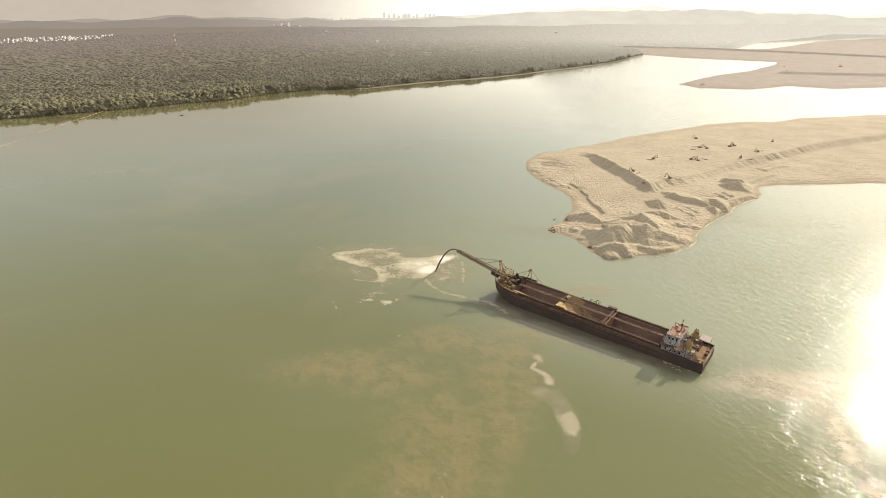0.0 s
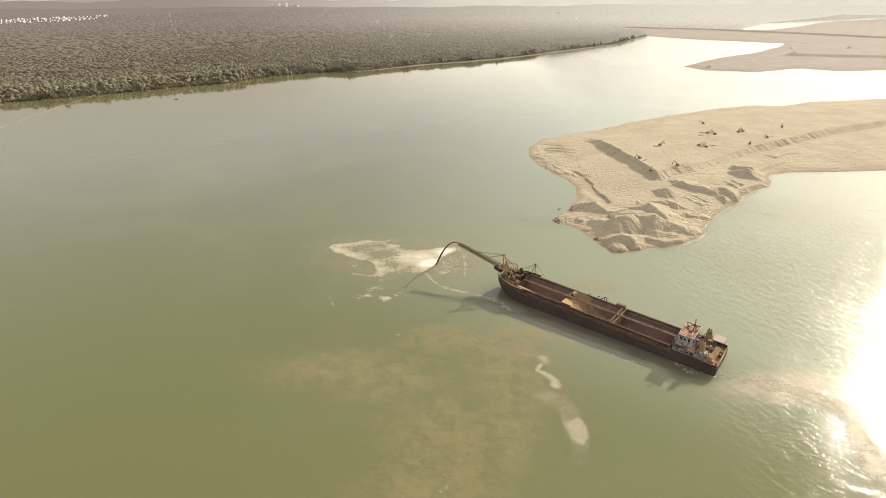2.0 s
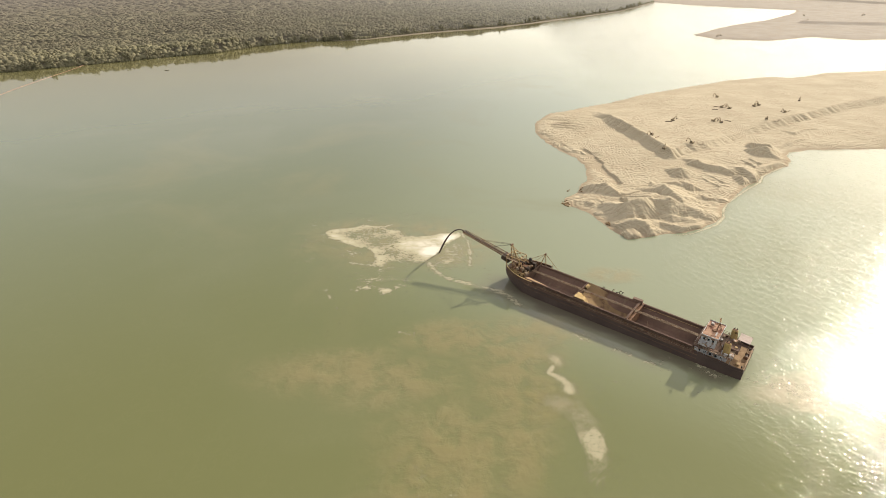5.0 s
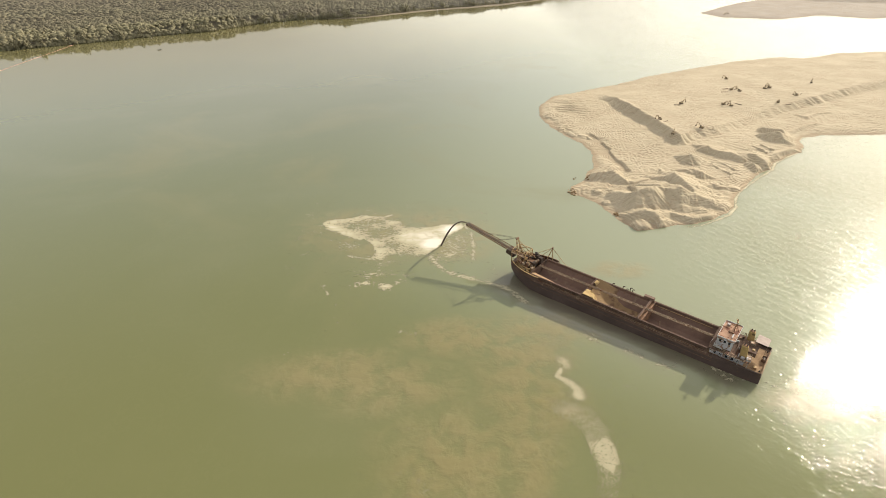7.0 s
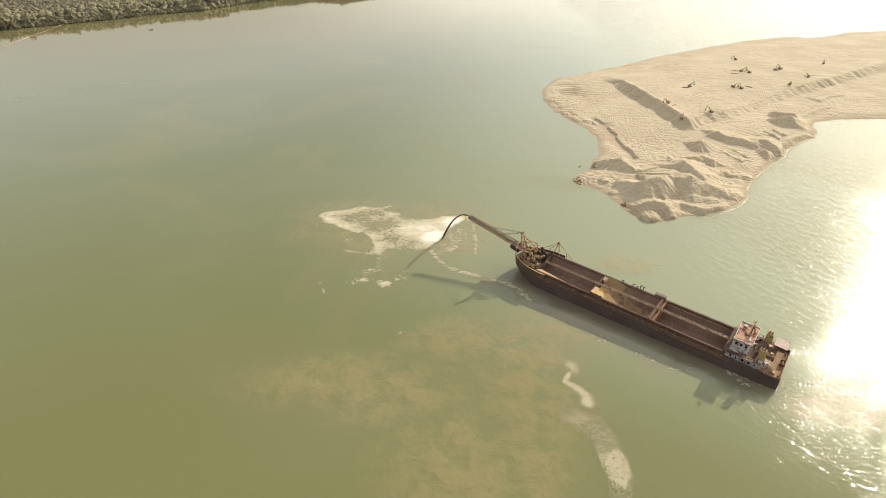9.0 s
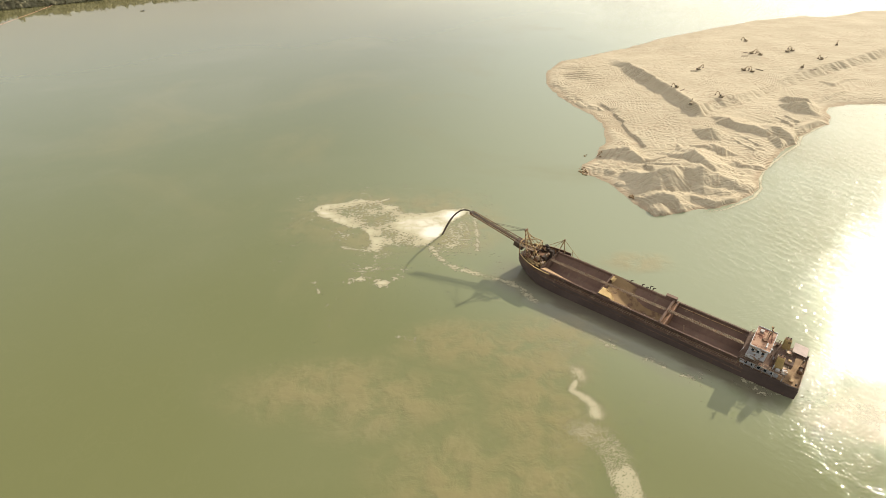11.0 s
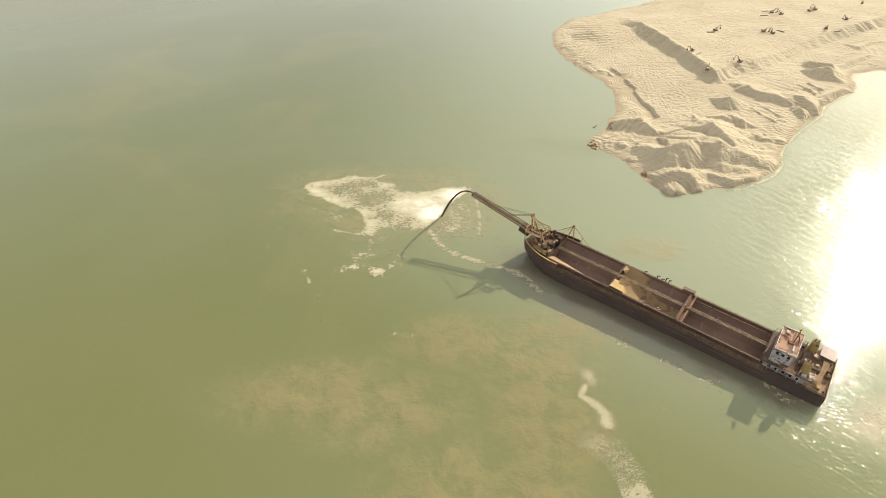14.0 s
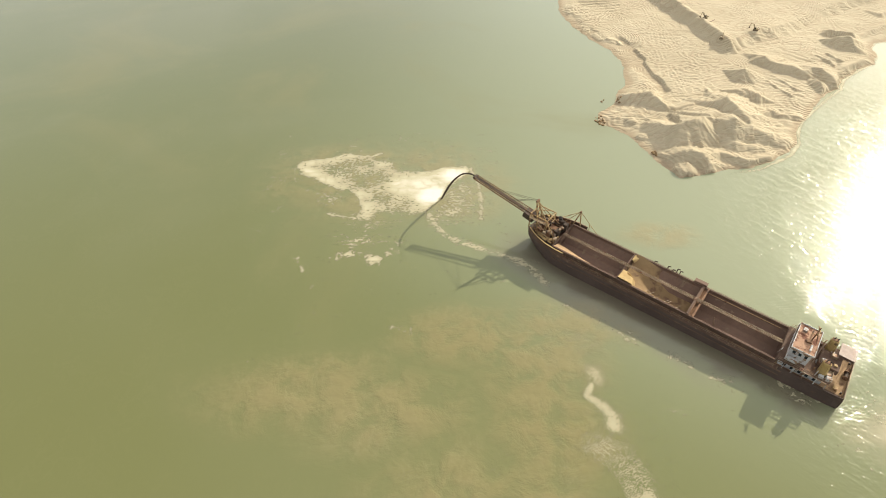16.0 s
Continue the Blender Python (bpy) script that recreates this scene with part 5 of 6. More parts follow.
def make_house(ship):
    HIGH = DECK - 0.65
    # lower storey, full width, then the bridge
    low = part("deckhouse", box(fresh(), (9.9, 0, DECK + 0.95), (9.4, 11.4, 1.9), bevel=0.06), "white", ship, "stained white lower deckhouse")
    wall_with_windows(low, (9.9, 5.72, 0), 8.0, "x", 5, HIGH + 1.5)
    wall_with_windows(low, (9.9, -5.72, 0), 8.0, "x", 5, HIGH + 1.5)
    part("house_deck", box(fresh(), (9.5, 0, HIGH + 2.56), (11.2, 12.6, 0.12)), "deck", low, "rusty boat deck")
    bridge = part("bridge", box(fresh(), (11.6, -0.1, HIGH + 4.4), (4.4, 8.8, 3.6), bevel=0.08), "white", ship, "white bridge with rust stains")
    wall_with_windows(bridge, (13.82, -0.1, 0), 8.3, "y", 7, HIGH + 5.2, "white", (0.8, 0.8))
    wall_with_windows(bridge, (11.6, 4.32, 0), 3.8, "x", 3, HIGH + 5.2)
    wall_with_windows(bridge, (11.6, -4.52, 0), 3.8, "x", 3, HIGH + 5.2)
    wall_with_windows(bridge, (9.38, -0.1, 0), 7.8, "y", 4, HIGH + 4.6)
    for x, y in ((9.37, 1.4), (9.37, -3.0)):
        d = part("door", box(fresh(), (x, y, HIGH + 3.7), (0.08, 0.8, 1.9)), "rail", bridge)
        part("door_handle", box(fresh(), (x - 0.07, y + 0.28, HIGH + 3.7), (0.06, 0.14, 0.05)), "dark", d)
    roof = part("bridge_roof", box(fresh(), (11.5, -0.1, HIGH + 6.3), (4.9, 9.3, 0.18), bevel=0.05), "roof", ship, "faded pink bridge roof with rust stains")
    bm = fresh()
    for s in (1, -1):
        box(bm, (11.5, -0.1 + s * 4.6, HIGH + 6.5), (4.9, 0.14, 0.3))
        box(bm, (11.5 + s * 2.4, -0.1, HIGH + 6.5), (0.14, 9.3, 0.3))
    part("roof_edge", bm, "white", roof)
    part("roof_locker", box(fresh(), (12.6, -2.6, HIGH + 6.75), (0.9, 1.1, 0.7), bevel=0.05), "white", roof)
    part("roof_locker", box(fresh(), (10.3, 2.2, HIGH + 6.6), (0.4, 2.0, 0.4), bevel=0.04), "white", roof)
    part("roof_hatch", box(fresh(), (11.2, 0.3, HIGH + 6.6), (1.3, 1.1, 0.4), (0, 0, 15), 0.05), "rusty", roof)
    part("cable_tray", box(fresh(), (11.0, -1.7, HIGH + 6.48), (0.3, 4.6, 0.2)), "rusty", roof)
    # wings of the bridge deck
    for s in (1, -1):
        wing = part("bridge_wing", box(fresh(), (12.6, s * 5.5 - 0.1, HIGH + 3.6), (2.6, 1.6, 0.14)), "white", bridge)
        bm = box(fresh(), (12.6, s * 6.25 - 0.1, HIGH + 4.1), (2.6, 0.08, 0.95))
        box(bm, (13.88, s * 5.5 - 0.1, HIGH + 4.1), (0.08, 1.5, 0.95))
        part("wing_screen", bm, "white", wing)
        for x in (11.5, 13.7):
            part("wing_strut", bar(fresh(), (x, s * 5.2 - 0.1, HIGH + 2.62), (x, s * 6.1 - 0.1, HIGH + 3.55), 0.1), "white", wing)
    # mast with crosstree, lamps and loop aerial
    mast = part("main_mast", rod(fresh(), (10.7, -0.7, HIGH + 6.3), (10.7, -0.7, HIGH + 11.0), 0.14, 8, 0.08), "rusty", ship, "rusty signal mast with crosstree")
    part("crosstree", bar(fresh(), (10.7, -2.0, HIGH + 9.4), (10.7, 0.6, HIGH + 9.4), 0.12), "frame", mast)
    part("crosstree", bar(fresh(), (10.0, -0.7, HIGH + 8.4), (11.6, -0.7, HIGH + 8.4), 0.14), "frame", mast)
    for y in (-1.9, 0.5):
        part("mast_lamp", box(fresh(), (10.7, y, HIGH + 9.65), (0.3, 0.3, 0.4), bevel=0.04), "frame", mast)
    part("radar_bar", box(fresh(), (10.7, -0.7, HIGH + 10.2), (0.25, 2.2, 0.25), (0, 0, 20), 0.04), "frame", mast)
    for s in (1, -1):
        part("mast_leg", rod(fresh(), (9.6, -0.7 + s * 0.9, HIGH + 6.3), (10.6, -0.7 + s * 0.1, HIGH + 9.2), 0.07, 6), "rusty", mast)
    # funnels
    for y in (4.0, -4.2):
        bm = fresh()
        box(bm, (6.2, y, HIGH + 4.6), (2.0, 1.6, 4.1), (0, 5, 0), 0.35, 0.84)
        f = part("funnel", bm, "funnel", ship, "ochre-painted funnel with a sooty top")
        part("funnel_cap", box(fresh(), (6.38, y, HIGH + 6.68), (1.35, 1.05, 0.12), (0, 5, 0), 0.05), "rusty", f)
        for k in (-0.35, 0.35):
            part("exhaust_pipe", rod(fresh(), (6.38 + k, y, HIGH + 6.5), (6.25 + k, y, HIGH + 7.3), 0.12, 8), "soot", f)
    # engine casing and deck gear
    cas = part("engine_casing", box(fresh(), (5.4, -0.2, HIGH + 3.2), (4.4, 5.2, 1.4), bevel=0.06), "deck", ship, "rusty engine casing between the funnels")
    for c, s, m in (((6.6, 1.4, HIGH + 4.2), (1.0, 0.9, 0.7), "white"), ((5.0, -1.4, HIGH + 4.3), (1.3, 1.1, 0.8), "rail"), ((4.2, 1.0, HIGH + 4.0), (0.8, 0.8, 0.4), "frame")):
        part("casing_box", box(fresh(), c, s, (0, 0, 10), 0.06), m, cas)
    for c, s, m in (((4.4, 5.0, HIGH + 3.0), (1.2, 1.0, 0.9), "white"), ((4.9, 3.6, HIGH + 2.95), (1.5, 1.3, 0.7), "rail"), ((5.9, 5.3, HIGH + 2.95), (1.0, 0.8, 0.7), "white"),
                    ((2.2, 4.6, DECK + 0.3), (1.0, 1.2, 0.6), "frame")):
        part("deck_locker", box(fresh(), c, s, (0, 0, random.uniform(-15, 15)), 0.06), m, ship)
    rs = random.Random(22)
    for k in range(16):
        x, y = rs.uniform(4.6, 8.8), rs.uniform(-5.6, 5.6)
        if k % 3 == 2:
            part("vent_pipe", rod(fresh(), (x, y, HIGH + 2.6), (x, y, HIGH + 2.6 + rs.uniform(0.8, 2.0)), 0.11, 7), rs.choice(("rusty", "white", "frame")), ship)
        else:
            part("deck_locker", box(fresh(), (x, y, HIGH + 2.85), (rs.uniform(0.4, 1.0), rs.uniform(0.4, 0.9), rs.uniform(0.4, 0.8)), (0, 0, rs.uniform(-20, 20)), 0.05), rs.choice(("rusty", "white", "rail", "deck")), ship)
    bm = fresh()
    for i in range(8):
        bar(bm, (8.9 - 0.28 * i, 5.35, HIGH + 3.4 - 0.1 * i), (8.9 - 0.28 * i, 6.05, HIGH + 3.4 - 0.1 * i), 0.2, 0.06)
    part("stairway", bm, "rusty", ship)
    for s in (1, -1):
        bm = fresh()
        for k in range(12):
            q0, q1 = 0.5236 * k, 0.5236 * (k + 1)
            bar(bm, (9.9 + 0.36 * math.cos(q0), s * 6.28, HIGH + 3.2 + 0.36 * math.sin(q0)), (9.9 + 0.36 * math.cos(q1), s * 6.28, HIGH + 3.2 + 0.36 * math.sin(q1)), 0.12)
        part("lifebuoy", bm, "orange", ship, "faded orange lifebuoy on the railing")
    # after end of the boat deck: rails and an open hatch frame
    bm = fresh()
    for y in (1.2, 2.8):
        bar(bm, (4.2, y, HIGH + 3.3), (5.9, y, HIGH + 3.3), 0.2)
        bar(bm, (4.3, y, HIGH + 2.6), (4.3, y, HIGH + 3.3), 0.16)
    bar(bm, (5.9, 1.2, HIGH + 3.3), (5.9, 2.8, HIGH + 3.3), 0.2)
    part("hatch_frame", bm, "rail", ship, "pale hatch frame on the boat deck")
    bm = railing(fresh(), [(14.8, 6.2, HIGH + 2.62), (8, 6.2, HIGH + 2.62), (4.0, 6.2, HIGH + 2.62), (4.0, -6.2, HIGH + 2.62), (8, -6.2, HIGH + 2.62), (14.8, -6.2, HIGH + 2.62)], 1.0, 0.035, 1.3)
    part("boat_deck_rail", bm, "rail", ship, "dull boat-deck railing")
    for x in (13.2, 11.0, 8.8, 6.4, 4.2):
        for s in (1, -1):
            part("deck_pillar", bar(fresh(), (x, s * 6.15, DECK), (x, s * 6.15, HIGH + 2.5), 0.16), "white", ship)
    for x in (11.4, 9.0, 6.6):
        bm = bar(fresh(), (x, 6.3, HIGH + 2.6), (x, 7.1, HIGH + 3.3), 0.16)
        bar(bm, (x, 7.1, HIGH + 3.3), (x, 7.2, HIGH + 1.2), 0.16)
        part("boat_davit", bm, "white", ship, "white-painted davit arm at the ship's side")
    part("davit_rail", bar(fresh(), (12.0, 7.1, HIGH + 3.3), (4.2, 7.1, HIGH + 3.3), 0.14), "rail", ship)
    # awning aft
    aw = part("awning", box(fresh(), (2.9, -3.9, HIGH + 5.0), (3.4, 4.4, 0.1), (2, -3, 0), 0.03), "canopy", ship, "pale pinkish awning over the after deck")
    for x in (1.4, 4.4):
        for y in (-2.0, -5.8):
            part("awning_post", bar(fresh(), (x, y, DECK if x < 3.9 else HIGH + 2.6), (x, y, HIGH + 5.0), 0.09), "rail", aw)
    # stern gear
    for y in (-5.2, 5.2):
        bm = rod(fresh(), (0.9, y, DECK), (0.9, y, DECK + 0.6), 0.2, 10)
        part("bollard", bm, "dark", ship)
    w = part("winch", rod(fresh(), (1.0, -1.4, DECK + 0.6), (1.0, 0.4, DECK + 0.6), 0.4, 12), "dark", ship, "dark mooring winch on the stern")
    for y in (-1.5, 0.4):
        part("winch_flange", rod(fresh(), (1.0, y, DECK + 0.6), (1.0, y + 0.12, DECK + 0.6), 0.62, 12), "rusty", w)
    bm = railing(fresh(), [(0.25, -6.9, DECK + 0.7), (0.25, 6.9, DECK + 0.7)], 0.6, 0.03, 1.5)
    part("stern_rail", bm, "rail", ship)
    # ladder from the main deck
    bm = fresh()
    for s in (-0.3, 0.3):
        bar(bm, (15.4, 3.0 + s, HIGH + 1.4), (14.9, 3.0 + s, HIGH + 3.6), 0.07)
    for i in range(7):
        bar(bm, (15.35 - 0.07 * i, 2.7, HIGH + 1.6 + 0.3 * i), (15.35 - 0.07 * i, 3.3, HIGH + 1.6 + 0.3 * i), 0.05)
    part("ladder", bm, "white", ship)


make_ship()


def make_jet():
    """The slurry thrown off the boom's end, in its fall."""
    bm = fresh()
    m = SHIP
    a = m @ Vector((107.8, 1.0, 10.9))
    b = Vector((-3.6, 225.2, -0.2))
    n, rings = 26, []
    rs = random.Random(4)
    for i in range(n + 1):
        t = i / n
        p = a.lerp(b, t)
        p.z = a.z + 5.5 * t - (a.z - b.z + 5.5) * t * t
        r = 0.22 + 0.14 * t
        ring = []
        for k in range(8):
            q = 2 * math.pi * k / 8
            rr = r * rs.uniform(0.75, 1.25)
            ring.append(bm.verts.new((p.x + rr * math.cos(q), p.y + rr * math.sin(q) * 0.7, p.z + rr * math.sin(q) * 0.7)))
        rings.append(ring)
    for u, v in zip(rings, rings[1:]):
        for k in range(8):
            bm.faces.new((u[k], u[(k + 1) % 8], v[(k + 1) % 8], v[k]))
    ob = finish("slurry_stream", bm, "slurry", True)
    tagged(ob, "dark arc of sand slurry pouring from the boom into the water", "slurry stream")


make_jet()


# ---- foam on the water ----
def foam(name, x0, x1, y0, y1, field, label, step=0.45, seed=400, cut=0.5, material="foam", rag=1.0):
    """Scum kept only where a broken field is strong, as a thin ragged skin."""
    xs, ys = np.arange(x0, x1, step), np.arange(y0, y1, step)
    X, Y = np.meshgrid(xs, ys, indexing="ij")
    jx, jy = 0.3 * step * (value_noise(X * 3, Y * 3, seed) - 0.5), 0.3 * step * (value_noise(X * 3, Y * 3, seed + 1) - 0.5)
    F = field(X, Y)
    F = F + rag * (fbm(X * 0.16, Y * 0.22, 5, seed + 2) - 0.5) + 0.9 * rag * (np.minimum(np.abs(value_noise(X * 0.35, Y * 0.5, seed + 5) - 0.5), 0.25) - 0.16)
    keep = (F[:-1, :-1] > cut - 0.42).ravel()
    Z = 0.03 + 0.05 * fbm(X, Y, 2, seed + 4)
    f = grid_faces(len(xs), len(ys))[keep]
    used, inv = np.unique(f, return_inverse=True)
    v = np.stack([(X + jx).ravel(), (Y + jy).ravel(), Z.ravel()], 1)[used]
    ob = sheet(name, v, inv.reshape(f.shape), material, True)
    level = ob.data.attributes.new("thick", "FLOAT", "POINT")
    level.data.foreach_set("value", np.clip(F - cut, -1, 1).ravel()[used].astype(np.float32))
    tagged(ob, label, "foam", kind="stuff")


def hill(X, Y, cx, cy, rx, ry, turn=0.0):
    c, s = math.cos(radians(turn)), math.sin(radians(turn))
    dx, dy = (X - cx) * c + (Y - cy) * s, -(X - cx) * s + (Y - cy) * c
    return np.exp(-((dx / rx) ** 2 + (dy / ry) ** 2))


def make_foam():
    raft = [(-57, 244), (-55, 248), (-39, 253.5), (-31, 252), (-24, 257.5), (-24, 253), (-28, 249.5), (-21, 248), (-19, 242), (-12, 241), (-1, 244), (5, 245), (7, 242), (-1, 231), (-8, 217.5),
            (-16, 216), (-24, 216.5), (-27, 213.5), (-38, 216.5), (-31, 218), (-32, 225), (-36, 230), (-44, 232), (-52, 237.5)]
    spray = [(6, 243), (8.5, 236), (9.5, 225), (9, 213), (2, 211), (-4, 211), (-8, 217)]

    def splash(X, Y):
        wx, wy = X + 3.0 * (fbm(X * 0.2, Y * 0.2, 3, 405) - 0.5), Y + 4.0 * (fbm(X * 0.2, Y * 0.2, 3, 407) - 0.5)
        body = 0.47 * smooth(inside(wx, wy, raft), -1.2, 2.6)
        body = body + 0.95 * smooth(body, 0.1, 0.4) * np.maximum.reduce([hill(X, Y, -6, 227, 7, 7, 30), 0.65 * hill(X, Y, -12, 233, 12, 6, 10), 0.8 * hill(X, Y, 0, 239, 7, 6)])
        body = body + 0.28 * smooth(body, 0.1, 0.4) * np.maximum.reduce([np.exp(-(along(X, Y, [(-55, 246), (-40, 251), (-27, 253)])[0] / 2.4) ** 2), np.exp(-(along(X, Y, [(-54, 243), (-40, 232), (-27, 219)])[0] / 3.2) ** 2)])
        body = body - 0.26 * np.maximum.reduce([hill(X, Y, -30, 236, 6, 5), hill(X, Y, -40, 245.5, 8, 2.2, 12), 0.8 * hill(X, Y, -22, 226, 4, 4), 0.6 * hill(X, Y, -15.5, 223, 3, 3)])
        fan = 0.27 * smooth(inside(wx, wy, spray), -0.8, 3.0) + 0.45 * np.exp(-(along(X, Y, [(7, 243), (9.5, 235), (9.8, 224), (9.2, 214)])[0] / 1.1) ** 2)
        # thin broken froth that drifts off below the raft
        loose = np.maximum.reduce([0.26 * hill(X, Y, -41, 225, 6, 5, -30), 0.24 * hill(X, Y, -27, 211, 6, 4), 0.50 * np.exp(-(along(X, Y, [(-40, 217), (-34, 215), (-27, 214.5)])[0] / 1.2) ** 2)])
        return np.maximum.reduce([body, fan + 0.25 * hill(X, Y, -2, 228, 5, 9, 20), loose])
    foam("foam_patch", -66, 18, 202, 268, splash, "white foam churned up where the slurry falls", 0.3, 400, 0.24, "foam", 0.55)
    foam("foam_patch", -42, -14, 184, 206, lambda X, Y: 0.66 * np.maximum.reduce([1.1 * hill(X, Y, -31.5, 197, 5, 3), 1.1 * hill(X, Y, -24, 195.5, 4, 4), 0.95 * hill(X, Y, -28, 203, 7, 5), 0.8 * hill(X, Y, -19, 199, 4, 4)]), "small rafts of broken white foam", 0.3, 420, 0.42)
    foam("foam_line", -16, 32, 180, 224, lambda X, Y: 0.64 * np.exp(-((along(X, Y, [(-8, 217.5), (-5, 209.5), (-1, 205.3), (5, 202), (13, 198.5), (19, 195), (26, 186)])[0]) / 1.9) ** 2), "thin line of foam trailing to the bow", 0.32, 430, 0.40, "foam", 0.6)
    foam("foam_line", -52, 0, 150, 206, lambda X, Y: 0.36 * np.exp(-((along(X, Y, [(-49, 200), (-40, 184), (-28, 174), (-16, 170), (-4, 166)])[0]) / 1.4) ** 2), "faint thread of foam curving over the water", 0.3, 435, 0.50)
    def scum(X, Y):
        stem = [(31.8, 152.5), (30.2, 149.6), (33, 147.2), (35, 144.5), (34.6, 142)]
        d, w = along(X, Y, stem)
        return np.maximum.reduce([1.2 * np.exp(-(d / (0.9 + 1.3 * w)) ** 2), 0.9 * hill(X, Y, 33.4, 155.5, 3.0, 4.4, 10), 0.45 * hill(X, Y, 32.5, 165, 5, 6)])
    foam("scum_raft", 22, 50, 138, 172, scum, "cream-coloured scum drifting near the ship", 0.2, 440, 0.34, "scum", 0.4)

    def dots(X, Y):
        field = [(26, 141), (31, 141.5), (37, 139), (40.5, 131), (41, 124), (39.5, 116), (35.5, 109), (32, 112), (34, 120), (33.5, 127), (31, 132), (26, 135.5)]
        k = smooth(inside(X + 2 * (fbm(X * 0.4, Y * 0.4, 3, 442) - 0.5), Y, field), -1.6, 1.6)
        core = [(33.2, 127), (36, 126.5), (38.5, 128.6), (40.4, 125), (40, 121), (37.4, 117.2), (34.2, 119.4), (33.2, 123)]
        solid = smooth(inside(X, Y + 1.5 * (fbm(X * 0.6, Y * 0.6, 3, 443) - 0.5), core), -0.5, 0.8)
        return k * (0.46 + 0.22 * hill(X, Y, 36.8, 124, 5, 9, 8)) + 0.34 * solid + 0.2 * k * hill(X, Y, 31, 137, 4, 2)
    foam("scum_raft", 20, 46, 104, 146, dots, "field of cream-coloured scum dots", 0.2, 445, 0.26, "scum", 0.3)
    def specks(X, Y):
        area = np.maximum.reduce([hill(X, Y, -9, 104, 6, 16), hill(X, Y, 0, 100, 5, 14), 0.9 * hill(X, Y, 24, 92, 10, 5)])
        return 1.2 * area * (value_noise(X * 3.4, Y * 2.6, 460) ** 2) + 0.05
    foam("scum_specks", -24, 48, 80, 140, specks, "scattered flecks of cream-coloured scum", 0.17, 450, 0.46, "scum")
    foam("foam_line", 20, 90, 132, 178, lambda X, Y: 0.36 * np.exp(-((along(X, Y, [(22, 183), (38, 172), (47, 165), (56, 159), (70, 148)])[0]) / 2.0) ** 2), "broken foam drifting along the ship's side", 0.28, 470, 0.52)
    foam("shore_foam", 84, 260, 232, 372, lambda X, Y: 0.9 * np.exp(-((inside(X, Y, ISLAND) + 0.6) / 0.9) ** 2) * smooth(X, 92, 118), "white line of ripples breaking on the sand", 0.3, 480, 0.40, "foam", 0.5)

    foam("wake_foam", 86, 160, 84, 156, lambda X, Y: 0.62 * np.exp(-((along(X, Y, [(90, 146), (100, 142), (112, 137), (118, 128), (112, 112), (108, 98)])[0]) / (3.5 + 0.05 * (X - 90))) ** 2) * smooth(X, 88, 94), "broken foam in the ship's wake", 0.3, 475, 0.38)
    foam("foam_patch", 68, 90, 138, 158, lambda X, Y: 0.8 * np.abs(hill(X, Y, 79.6, 149.8, 4.2, 2.4, -40) - 0.75 * hill(X, Y, 79.6, 149.8, 2.4, 1.2, -40)), "ring of white water from the ship's outlet", 0.2, 490, 0.45)


make_foam()


